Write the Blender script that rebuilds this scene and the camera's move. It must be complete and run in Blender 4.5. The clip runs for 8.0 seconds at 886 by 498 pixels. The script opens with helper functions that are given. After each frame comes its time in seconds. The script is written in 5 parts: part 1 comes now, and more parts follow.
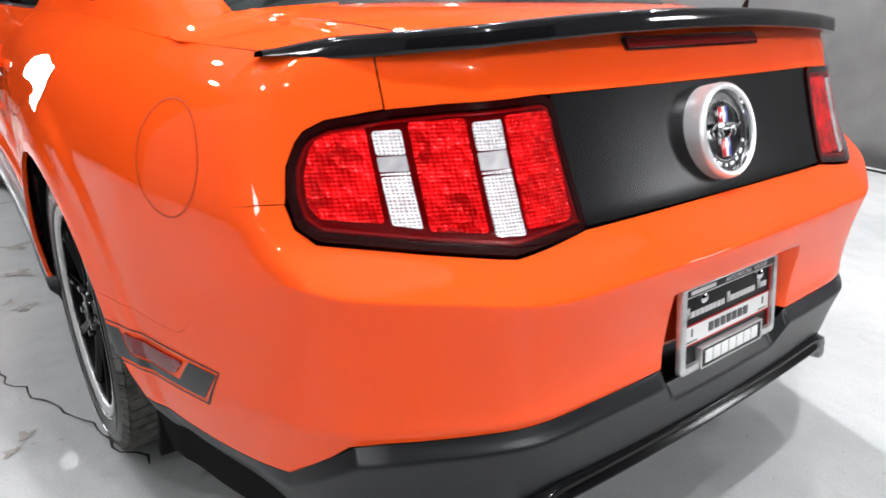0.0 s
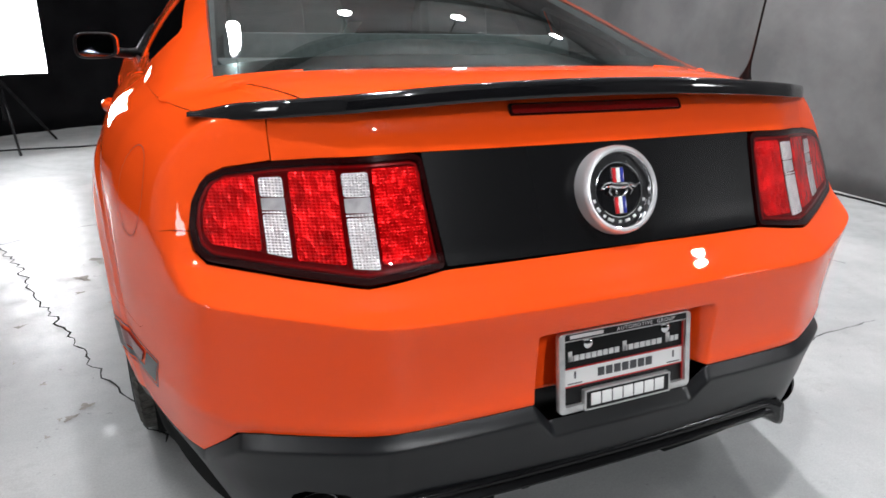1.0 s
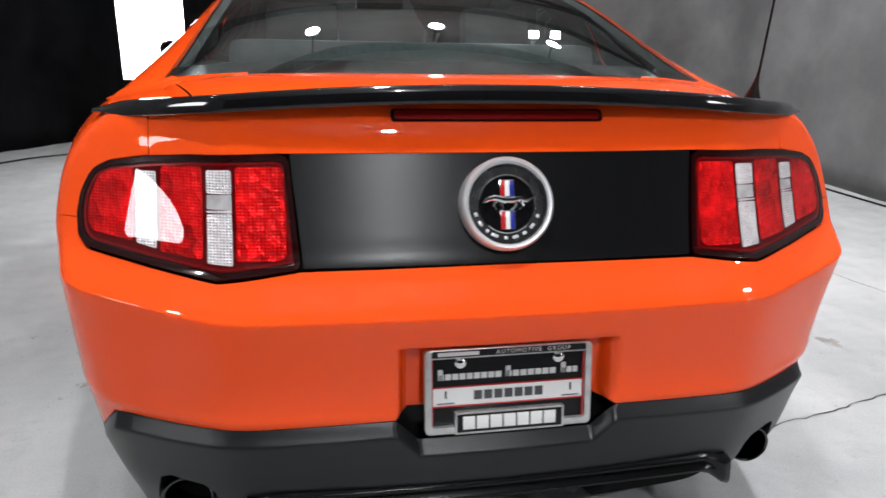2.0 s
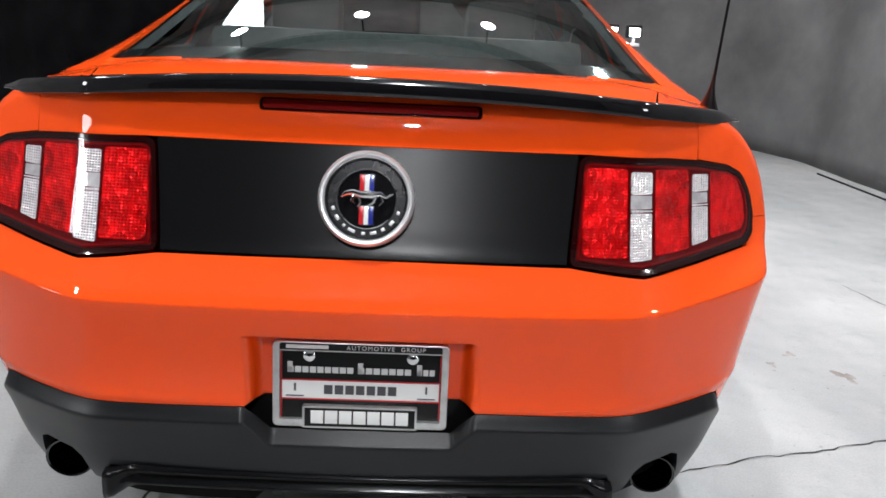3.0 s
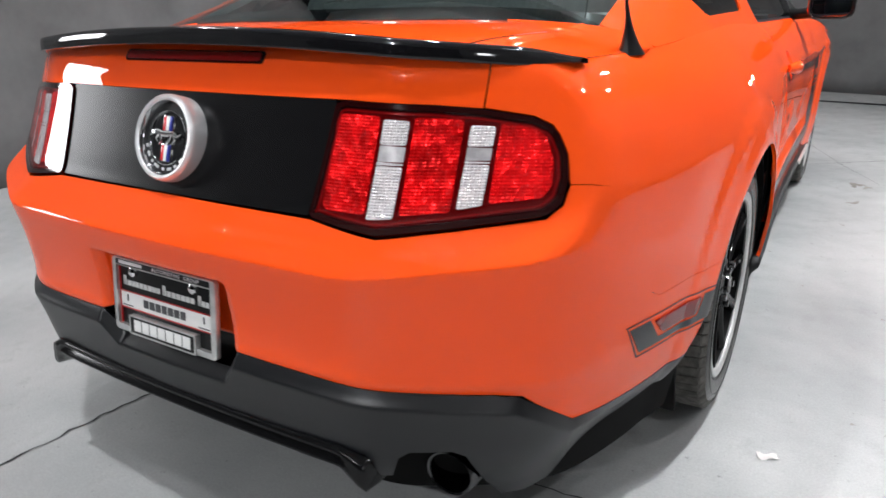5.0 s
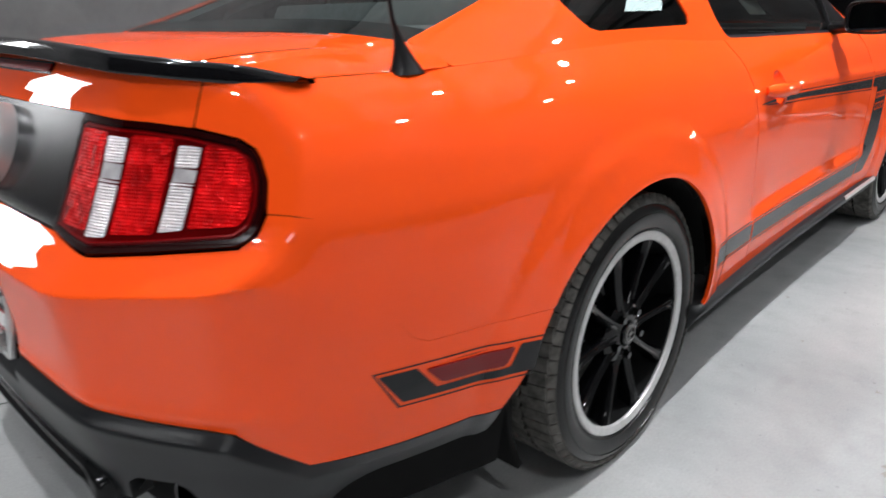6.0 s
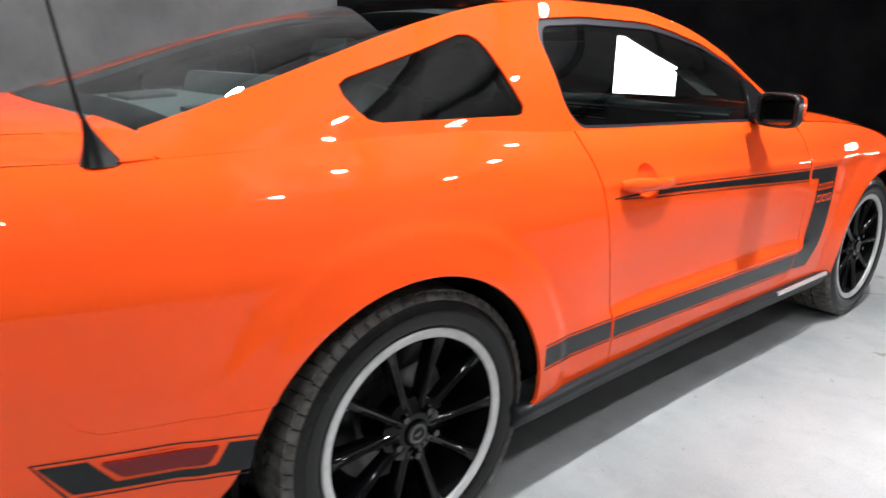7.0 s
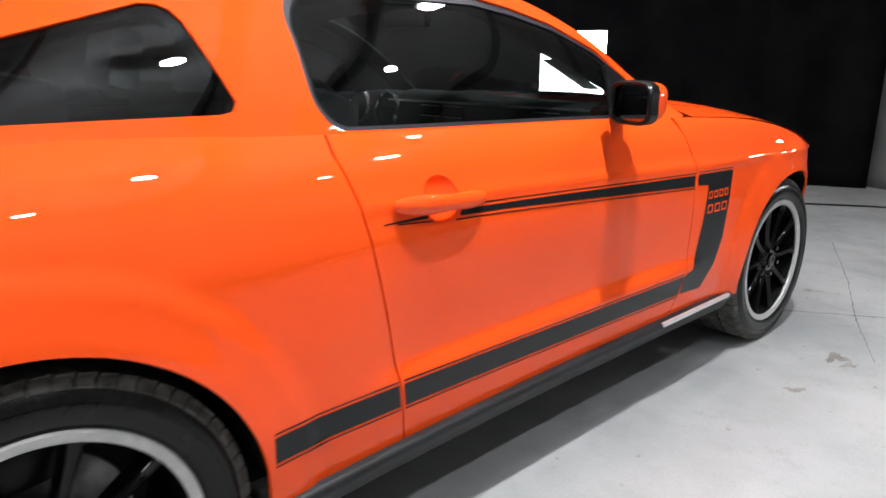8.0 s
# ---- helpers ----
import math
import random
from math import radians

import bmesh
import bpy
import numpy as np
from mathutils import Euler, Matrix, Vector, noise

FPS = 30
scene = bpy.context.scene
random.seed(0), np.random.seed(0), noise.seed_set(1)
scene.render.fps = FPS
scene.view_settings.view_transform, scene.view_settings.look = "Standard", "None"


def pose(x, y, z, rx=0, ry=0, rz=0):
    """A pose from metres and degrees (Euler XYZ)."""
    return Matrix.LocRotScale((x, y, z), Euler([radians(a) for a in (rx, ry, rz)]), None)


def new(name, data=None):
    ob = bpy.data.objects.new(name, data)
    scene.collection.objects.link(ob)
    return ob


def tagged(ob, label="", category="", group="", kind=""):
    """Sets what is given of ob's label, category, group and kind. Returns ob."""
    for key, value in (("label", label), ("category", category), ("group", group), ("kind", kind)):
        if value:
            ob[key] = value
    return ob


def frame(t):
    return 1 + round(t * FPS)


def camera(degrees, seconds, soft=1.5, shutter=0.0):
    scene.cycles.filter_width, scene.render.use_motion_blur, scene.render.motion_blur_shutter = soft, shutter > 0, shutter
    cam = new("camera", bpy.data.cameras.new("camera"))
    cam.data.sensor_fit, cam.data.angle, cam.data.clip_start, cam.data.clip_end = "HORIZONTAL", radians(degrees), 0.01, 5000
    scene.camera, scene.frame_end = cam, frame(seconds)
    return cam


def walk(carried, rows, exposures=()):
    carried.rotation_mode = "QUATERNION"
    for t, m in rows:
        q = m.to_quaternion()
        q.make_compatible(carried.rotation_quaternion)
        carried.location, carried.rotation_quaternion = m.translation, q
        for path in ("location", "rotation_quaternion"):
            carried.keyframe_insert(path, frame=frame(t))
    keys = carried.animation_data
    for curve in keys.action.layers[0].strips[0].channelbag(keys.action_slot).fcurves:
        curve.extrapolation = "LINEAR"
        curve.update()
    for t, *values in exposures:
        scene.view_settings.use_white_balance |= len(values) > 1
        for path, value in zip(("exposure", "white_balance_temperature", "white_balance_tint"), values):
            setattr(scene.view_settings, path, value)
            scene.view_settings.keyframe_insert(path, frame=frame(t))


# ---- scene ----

# ---------------------------------------------------------------- camera
cam = camera(66.6, 8.0, soft=1.6, shutter=0.3)
PATH = (
    (0, pose(-1.115, -0.507, 1.092, 68.44, -1.31, -37.24)),
    (0.5, pose(-0.973, -0.735, 1.139, 69.93, -2.50, -29.12)),
    (1, pose(-0.810, -0.879, 1.158, 71.35, -0.91, -23.55)),
    (1.5, pose(-0.585, -0.933, 1.145, 71.63, -2.67, -16.47)),
    (2, pose(-0.328, -1.000, 1.149, 72.23, -1.20, -10.28)),
    (2.2, pose(-0.203, -1.031, 1.169, 72.05, -2.09, -7.07)),
    (3.3, pose(0.229, -1.002, 1.146, 71.30, -0.69, 3.30)),
    (3.5, pose(0.348, -0.991, 1.115, 72.53, 1.18, 8.08)),
    (4, pose(0.632, -0.973, 1.117, 71.60, 1.54, 16.74)),
    (4.2, pose(0.735, -0.933, 1.109, 71.47, 2.20, 19.55)),
    (5.3, pose(1.298, -0.579, 1.089, 69.14, 1.13, 36.25)),
    (5.5, pose(1.407, -0.487, 1.082, 69.28, 1.07, 39.48)),
    (6, pose(1.605, -0.214, 1.091, 70.49, 1.35, 43.66)),
    (6.5, pose(1.759, 0.033, 1.149, 71.99, -0.98, 45.85)),
    (7, pose(1.992, 0.295, 1.175, 74.24, -1.05, 50.10)),
    (7.5, pose(2.042, 0.651, 1.134, 74.70, 0.19, 48.95)),
    (8, pose(1.974, 1.016, 1.127, 74.75, -0.03, 47.96)),
)
walk(cam, PATH, ((0, 0.87), (0.5, 0.57), (1, 0.34), (1.5, 0.3), (2, 0.3), (3.5, 0.3), (5.5, 0.33), (6, 0.2), (6.5, 0.46), (7, 0.42), (7.5, 0.24), (8, 0.2)))

# ---------------------------------------------------------------- world (dim studio hall, closed all round)
world = bpy.data.worlds.new("world")
scene.world = world
world.use_nodes = True
world.node_tree.nodes["Background"].inputs[0].default_value = (0.5, 0.55, 0.6, 1)
world.node_tree.nodes["Background"].inputs[1].default_value = 0.03

CEILING_Z = 3.6
SOFTBOX_POWERS = (24.0, 13.0, 18.0)
CEILING_LAMP_POWER = 315.0
BRIGHT_LAMP_POWER = 550.0
KEY_LAMP_POWER = 2430.0
WORK_LAMP_POWER = 150.0
BACK_LAMP_POWER = 2050.0
OVERHEAD_LAMP_POWER = 950.0


# ---------------------------------------------------------------- materials
def material(name, color=(0.5, 0.5, 0.5), rough=0.5, metal=0.0, coat=0.0, coat_rough=0.03, spec=0.5, emit=None, power=0.0):
    m = bpy.data.materials.new(name)
    m.use_nodes = True
    b = m.node_tree.nodes["Principled BSDF"]
    b.inputs["Base Color"].default_value = (*color, 1)
    b.inputs["Roughness"].default_value = rough
    b.inputs["Metallic"].default_value = metal
    b.inputs["Coat Weight"].default_value = coat
    b.inputs["Coat Roughness"].default_value = coat_rough
    b.inputs["Specular IOR Level"].default_value = spec
    if emit:
        b.inputs["Emission Color"].default_value = (*emit, 1)
        b.inputs["Emission Strength"].default_value = power
    return m


def node(m, kind, **values):
    n = m.node_tree.nodes.new(kind)
    for k, v in values.items():
        n.inputs[k.replace("_", " ")].default_value = v
    return n


def wire(m, a, out, b, into):
    m.node_tree.links.new(a.outputs[out], b.inputs[into])


def bsdf(m):
    return m.node_tree.nodes["Principled BSDF"]


def mottled(m, low, high, scale, detail=6.0, stretch=(1, 1, 1), bump=0.0, bump_scale=None, rough=None, mid=(0.35, 0.65)):
    """Noise between two colours, with fine relief and an uneven gloss."""
    co = node(m, "ShaderNodeTexCoord")
    mp = node(m, "ShaderNodeMapping")
    mp.inputs["Scale"].default_value = stretch
    wire(m, co, "Object", mp, "Vector")
    n = node(m, "ShaderNodeTexNoise", Scale=scale, Detail=detail, Roughness=0.6)
    wire(m, mp, "Vector", n, "Vector")
    r = node(m, "ShaderNodeValToRGB")
    r.color_ramp.elements[0].position, r.color_ramp.elements[1].position = mid
    r.color_ramp.elements[0].color, r.color_ramp.elements[1].color = (*low, 1), (*high, 1)
    wire(m, n, "Fac", r, "Fac")
    wire(m, r, "Color", bsdf(m), "Base Color")
    if bump:
        f = node(m, "ShaderNodeTexNoise", Scale=bump_scale or scale * 12, Detail=4.0)
        wire(m, mp, "Vector", f, "Vector")
        b = node(m, "ShaderNodeBump", Strength=bump, Distance=0.002)
        wire(m, f, "Fac", b, "Height")
        wire(m, b, "Normal", bsdf(m), "Normal")
    if rough:
        q = node(m, "ShaderNodeMapRange", To_Min=rough[0], To_Max=rough[1])
        wire(m, n, "Fac", q, "Value")
        wire(m, q, "Result", bsdf(m), "Roughness")
    return m


def glass(name, tint, rough=0.0, gloss=0.9):
    """Thin tinted glass: see-through with a mirror gloss."""
    m = bpy.data.materials.new(name)
    m.use_nodes = True
    t = m.node_tree
    t.nodes.remove(bsdf(m))
    out = t.nodes["Material Output"]
    see = node(m, "ShaderNodeBsdfTransparent")
    see.inputs["Color"].default_value = (*tint, 1)
    shine = node(m, "ShaderNodeBsdfGlossy")
    shine.inputs["Roughness"].default_value = rough
    shine.inputs["Color"].default_value = (gloss, gloss, gloss, 1)
    edge = node(m, "ShaderNodeLayerWeight", Blend=0.5)
    power = node(m, "ShaderNodeMath")
    power.operation = "POWER"
    power.inputs[1].default_value = 4.5
    wire(m, edge, "Facing", power, 0)
    fr = node(m, "ShaderNodeMapRange", To_Min=0.05, To_Max=0.85)
    wire(m, power, "Value", fr, "Value")
    mix = node(m, "ShaderNodeMixShader")
    wire(m, fr, "Result", mix, "Fac")
    wire(m, see, "BSDF", mix, 1)
    wire(m, shine, "BSDF", mix, 2)
    wire(m, mix, "Shader", out, "Surface")
    return m


PAINT = material("orange_paint", (0.93, 0.084, 0.009), 0.45, 0.0, 0.78, 0.015, spec=0.0)
BLACK_GLOSS = material("black_gloss", (0.006, 0.006, 0.007), 0.08, 0.0, 0.6, 0.02)
BLACK_SATIN = material("black_satin", (0.006, 0.006, 0.0065), 0.28, spec=0.17)
PANEL_SATIN = material("panel_satin", (0.0045, 0.0045, 0.005), 0.25, spec=0.16)
TRIM = material("window_rubber", (0.015, 0.015, 0.021), 0.45, spec=0.3)
VINYL = material("stripe_vinyl", (0.009, 0.010, 0.011), 0.22, spec=0.28)
CLADDING = mottled(material("grey_cladding", (0.05, 0.05, 0.053), 0.36, spec=0.45), (0.003, 0.0036, 0.0048), (0.005, 0.0058, 0.0072), 9, bump=0.10, bump_scale=700)
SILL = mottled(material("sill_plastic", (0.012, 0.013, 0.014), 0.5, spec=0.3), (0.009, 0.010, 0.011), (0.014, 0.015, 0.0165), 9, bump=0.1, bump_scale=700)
DIFFUSER = material("diffuser_black", (0.004, 0.004, 0.0045), 0.16, spec=0.22)
DARK = material("dark_void", (0.004, 0.004, 0.004), 0.85, spec=0.1)
RUBBER = mottled(material("tyre_rubber", (0.02, 0.02, 0.02), 0.5, spec=0.28), (0.005, 0.005, 0.005), (0.010, 0.010, 0.0098), 20, bump=0.2, bump_scale=300, rough=(0.14, 0.30))
WHEEL_BLACK = mottled(material("wheel_black", (0.0025, 0.0025, 0.0029), 0.03, spec=0.26), (0.0018, 0.0018, 0.0021), (0.0026, 0.0026, 0.003), 40, bump=0.12, bump_scale=45)
WHEEL_INNER = material("wheel_inner_black", (0.004, 0.004, 0.0042), 0.55, spec=0.05)
# Tread grey is dust, made paler still for the light on the blocks.
TREAD = mottled(material("dusty_lit_tread", (0.05, 0.05, 0.05), 0.8, spec=0.2), (0.05, 0.048, 0.044), (0.13, 0.125, 0.115), 35, bump=0.3, bump_scale=300)
MACHINED = mottled(material("machined_lip", (0.55, 0.55, 0.55), 0.42, 0.35), (0.46, 0.46, 0.455), (0.56, 0.56, 0.55), 40)
CHROME = material("chrome", (0.8, 0.8, 0.81), 0.08, 1.0)
DARK_CHROME = material("dark_chrome", (0.09, 0.09, 0.093), 0.16, 1.0)
SILVER = mottled(material("brushed_silver", (0.6, 0.6, 0.6), 0.34, 0.6), (0.68, 0.68, 0.68), (0.80, 0.80, 0.79), 60)
GLASS_REAR = glass("rear_glass", (0.50, 0.60, 0.58))
GLASS_SIDE = glass("side_glass", (0.27, 0.31, 0.305))
GLASS_FRONT = glass("windscreen_glass", (0.60, 0.66, 0.65))
GLASS_DARK = glass("quarter_glass", (0.06, 0.068, 0.068))
MIRROR = material("mirror_glass", (0.13, 0.14, 0.15), 0.02, 1.0)
INTERIOR = mottled(material("charcoal_trim", (0.03, 0.031, 0.032), 0.7), (0.035, 0.037, 0.038), (0.050, 0.053, 0.054), 30, bump=0.2, bump_scale=500)
SHELF = mottled(material("grey_shelf_carpet", (0.12, 0.13, 0.13), 0.9), (0.10, 0.115, 0.115), (0.15, 0.168, 0.165), 60, bump=0.3, bump_scale=600)
SEAT_CLOTH = mottled(material("seat_cloth", (0.1, 0.11, 0.11), 0.8), (0.055, 0.066, 0.066), (0.08, 0.092, 0.092), 40, bump=0.2, bump_scale=500)
STEEL = mottled(material("brake_steel", (0.35, 0.34, 0.33), 0.35, 0.9), (0.10, 0.10, 0.098), (0.17, 0.165, 0.16), 30)


# ---------------------------------------------------------------- mesh helpers
def build(name, verts, faces, mat, parent=None, label="", normals=None, smooth=True, kind=""):
    me = bpy.data.meshes.new(name)
    me.from_pydata([tuple(map(float, v)) for v in verts], [], [tuple(map(int, f)) for f in faces])
    me.materials.append(mat)
    me.polygons.foreach_set("use_smooth", [smooth] * len(me.polygons))
    me.update()
    if normals is not None:
        me.normals_split_custom_set([tuple(map(float, n)) for n in normals])
    ob = new(name, me)
    if parent:
        ob.parent = parent
    return tagged(ob, label, kind=kind)


def part(name, bm, mat, parent=None, label="", smooth=True, sharp=35, kind=""):
    """Links a bmesh as one mesh object under a thing or a part."""
    me = bpy.data.meshes.new(name)
    bmesh.ops.recalc_face_normals(bm, faces=bm.faces)
    for e in bm.edges:
        e.smooth = not (len(e.link_faces) == 2 and e.calc_face_angle(0) > radians(sharp))
    for f in bm.faces:
        f.smooth = smooth
    bm.to_mesh(me)
    bm.free()
    me.materials.append(mat)
    ob = new(name, me)
    if parent:
        ob.parent = parent
    return tagged(ob, label, kind=kind)


def thing(name, label, category, at=(0, 0, 0), group=""):
    ob = new(name)
    ob.empty_display_size = 0.1
    ob.location = at
    return tagged(ob, label, category, group)


def box(bm, size, m=Matrix(), bevel=0.0):
    r = bmesh.ops.create_cube(bm, size=1, matrix=m @ Matrix.Diagonal((*size, 1)))
    if bevel:
        es = list({e for v in r["verts"] for e in v.link_edges})
        bmesh.ops.bevel(bm, geom=es, offset=bevel, segments=2, affect="EDGES", profile=0.6)


def tube(bm, points, radius, sides=10, caps=True):
    """A round bar along points; radius may be a list."""
    pts = [Vector(p) for p in points]
    rad = radius if isinstance(radius, (list, tuple)) else [radius] * len(pts)
    rings = []
    side = None
    for i, p in enumerate(pts):
        d = (pts[min(i + 1, len(pts) - 1)] - pts[max(i - 1, 0)]).normalized()
        if side is None:
            side = d.cross(Vector((0, 0, 1)) if abs(d.z) < 0.9 else Vector((1, 0, 0))).normalized()
        side = (side - d * side.dot(d)).normalized()
        up = d.cross(side)
        rings.append([bm.verts.new(p + rad[i] * (math.cos(a) * side + math.sin(a) * up)) for a in np.linspace(0, 2 * math.pi, sides, endpoint=False)])
    for a, b in zip(rings, rings[1:]):
        for i in range(sides):
            bm.faces.new((a[i], a[(i + 1) % sides], b[(i + 1) % sides], b[i]))
    if caps:
        bm.faces.new(rings[0][::-1])
        bm.faces.new(rings[-1])


def lathe(bm, profile, segments=48, axis="X", m=Matrix(), closed=False):
    """Turns (radius, along) points about an axis."""
    rings = []
    for a in np.linspace(0, 2 * math.pi, segments, endpoint=False):
        c, s = math.cos(a), math.sin(a)
        ring = []
        for r, h in profile:
            v = {"X": (h, r * c, r * s), "Y": (r * c, h, r * s), "Z": (r * c, r * s, h)}[axis]
            ring.append(bm.verts.new(m @ Vector(v)))
        rings.append(ring)
    n = len(profile)
    for i in range(segments):
        a, b = rings[i], rings[(i + 1) % segments]
        for j in range(n if closed else n - 1):
            bm.faces.new((a[j], b[j], b[(j + 1) % n], a[(j + 1) % n]))


def grid(name, rows, mat, parent=None, label="", kind="", flip=False, loop=False):
    """A smooth sheet through rows of points."""
    rows = [list(r) for r in rows]
    n = len(rows[0])
    verts = [p for r in rows for p in r]
    faces = []
    for i in range(len(rows) - 1):
        for j in range(n if loop else n - 1):
            k = (j + 1) % n
            q = (i * n + j, i * n + k, (i + 1) * n + k, (i + 1) * n + j)
            faces.append(q[::-1] if flip else q)
    return build(name, verts, faces, mat, parent, label, kind=kind)


def curve(*pts):
    """A smooth curve through (t, value) points without overshoot."""
    t, v = (np.array(c, float) for c in zip(*pts))
    d = np.diff(v) / np.diff(t)
    k = np.empty_like(v)
    k[0], k[-1] = d[0], d[-1]
    for i in range(1, len(v) - 1):
        k[i] = 0 if d[i - 1] * d[i] <= 0 else 2 * d[i - 1] * d[i] / (d[i - 1] + d[i])

    def at(x):
        x = np.clip(np.asarray(x, float), t[0], t[-1])
        i = np.clip(np.searchsorted(t, x) - 1, 0, len(t) - 2)
        h = t[i + 1] - t[i]
        u = (x - t[i]) / h
        return ((1 + 2 * u) * (1 - u) ** 2 * v[i] + u * (1 - u) ** 2 * h * k[i] + u * u * (3 - 2 * u) * v[i + 1] + u * u * (u - 1) * h * k[i + 1])
    return at


def step(x, a, b):
    u = np.clip((np.asarray(x, float) - a) / (b - a), 0, 1)
    return u * u * (3 - 2 * u)


# ---------------------------------------------------------------- the car's skin as functions
REAR_AXLE, FRONT_AXLE, HUB_Z, TYRE_R = 1.147, 3.842, 0.343, 0.343
ARCH_Y, ARCH_R, FARCH_Y, FARCH_R = 1.122, 0.392, 3.84, 0.38

half_width = curve((-0.2, 0.66), (0, 0.722), (0.2, 0.788), (0.4, 0.846), (0.68, 0.905), (1.13, 0.942), (1.55, 0.937), (1.9, 0.923), (2.5, 0.912), (3.1, 0.913),
                   (3.5, 0.92), (3.85, 0.925), (4.03, 0.895), (4.22, 0.81), (4.45, 0.66), (4.7, 0.42))
tuck = curve((0.1, 0.05), (0.25, 0.028), (0.35, 0.012), (0.43, 0.003), (0.50, 0.0), (0.62, 0.0), (0.78, 0.004), (0.86, 0.02), (0.92, 0.045), (0.97, 0.085), (1.0, 0.125), (1.06, 0.21))
rear_profile = curve((0.1, 0.16), (0.25, 0.092), (0.32, 0.070), (0.40, 0.062), (0.46, 0.054), (0.49, 0.0445), (0.512, 0.0475), (0.54, 0.0485), (0.58, 0.0470), (0.63, 0.0420), (0.677, 0.0345), (0.6845, 0.0340), (0.689, 0.0368), (0.695, 0.0428), (0.757, 0.108),
                     (0.80, 0.130), (0.941, 0.188), (0.985, 0.203), (1.005, 0.213), (1.06, 0.26))
belt = curve((-0.2, 0.995), (0.6, 0.998), (1.0, 1.008), (1.3, 1.012), (1.7, 0.995), (2.8, 0.972), (3.2, 0.958), (3.5, 0.938), (3.7, 0.908), (3.96, 0.835), (4.3, 0.72), (4.7, 0.62))


def side_x(y, z):
    scallop = 0.019 * (1 - step(z, 0.50, 0.78)) * step(z, 0.458, 0.508) * step(y, 1.66, 1.98) * (1 - step(y, 2.85, 3.30))
    rim = 0.010 * (np.exp(-((np.hypot(y - ARCH_Y, z - HUB_Z) - ARCH_R) / 0.05) ** 2) + np.exp(-((np.hypot(y - FARCH_Y, z - HUB_Z) - FARCH_R) / 0.05) ** 2))
    line = 0.006 * np.exp(-((z - np.interp(y, (1.6, 3.5), (0.862, 0.80))) / 0.018) ** 2) * step(y, 1.5, 1.9)
    flare = 0.008 * sum(1 - step(np.hypot(y - cy, z - HUB_Z), r + 0.085, r + 0.13) for cy, r in ((ARCH_Y, ARCH_R), (FARCH_Y, FARCH_R)))
    return half_width(y) - tuck(z) - scallop + rim + line + flare


CREASE_Z, CREASE_LOW, CREASE_TOP = 0.687, 0.56, 0.80
crease_rise = curve((0, 0), (0.45, 0.0), (0.53, 0.004), (0.61, 0.013), (0.68, 0.021), (0.74, 0.028), (0.79, 0.036), (0.83, 0.0), (0.9, 0.0))


def unlift(a, z):
    """Height on the middle section that belongs to height z at a from the middle: the bumper's crease climbs outwards."""
    c = CREASE_Z + crease_rise(a)
    below = CREASE_LOW + (z - CREASE_LOW) * (CREASE_Z - CREASE_LOW) / (c - CREASE_LOW)
    above = CREASE_Z + (z - c) * (CREASE_TOP - CREASE_Z) / (CREASE_TOP - c)
    return np.where((z <= CREASE_LOW) | (z >= CREASE_TOP), z, np.where(z < c, below, above))


def lift(a, v):
    """The way back from unlift."""
    c = CREASE_Z + crease_rise(a)
    below = CREASE_LOW + (v - CREASE_LOW) * (c - CREASE_LOW) / (CREASE_Z - CREASE_LOW)
    above = c + (v - CREASE_Z) * (CREASE_TOP - c) / (CREASE_TOP - CREASE_Z)
    return np.where((v <= CREASE_LOW) | (v >= CREASE_TOP), v, np.where(v < CREASE_Z, below, above))


def rear_y(x, z):
    a = np.abs(x)
    return rear_profile(unlift(a, z)) + 0.06 * a * a + 0.41 * 0.02 * np.log1p(np.exp(np.clip((a - 0.495) / 0.02, -40, 40)))


def smooth_max(a, b, k):
    return (a + b + np.sqrt((a - b) ** 2 + k * k)) / 2


PIVOT = 0.9
corner_round = curve((0.2, 0.12), (0.37, 0.11), (0.5, 0.08), (0.68, 0.045), (0.8, 0.022), (1.1, 0.022))


def ring(phi, z):
    """The outline at height z in the direction phi from the pivot (0: straight back)."""
    lo, hi = np.full(np.broadcast(phi, z).shape, 0.3), np.full(np.broadcast(phi, z).shape, 1.4)
    for _ in range(34):
        r = (lo + hi) / 2
        x, y = r * np.sin(phi), PIVOT - r * np.cos(phi)
        out = smooth_max(x - side_x(y, z), rear_y(x, z) - y, corner_round(z)) > 0
        lo, hi = np.where(out, lo, r), np.where(out, r, hi)
    return r * np.sin(phi), PIVOT - r * np.cos(phi)


PHI = np.linspace(0, math.pi / 2, 500)
RING_X, RING_Y = ring(PHI, np.full(500, 0.62))
RING_S = np.concatenate([[0], np.cumsum(np.hypot(np.diff(RING_X), np.diff(RING_Y)))])
S_SIDE = RING_S[-1]
CORNER = int(np.argmax(RING_Y > 0.30))


def sx(x, z=0.62):
    """Way along the skin at a place across the rear, at height z."""
    a = abs(x)
    return math.copysign(float(np.interp(math.atan2(a, PIVOT - float(rear_y(a, z))), PHI, RING_S)), x)


def sy(y):
    """Way along the skin at a place along the side."""
    return float(np.interp(y, RING_Y, RING_S)) if y < PIVOT else S_SIDE + y - PIVOT


def sp(x, y):
    """Way along the skin at a place near the rear corner."""
    return float(np.interp(math.atan2(x, PIVOT - y), PHI, RING_S))


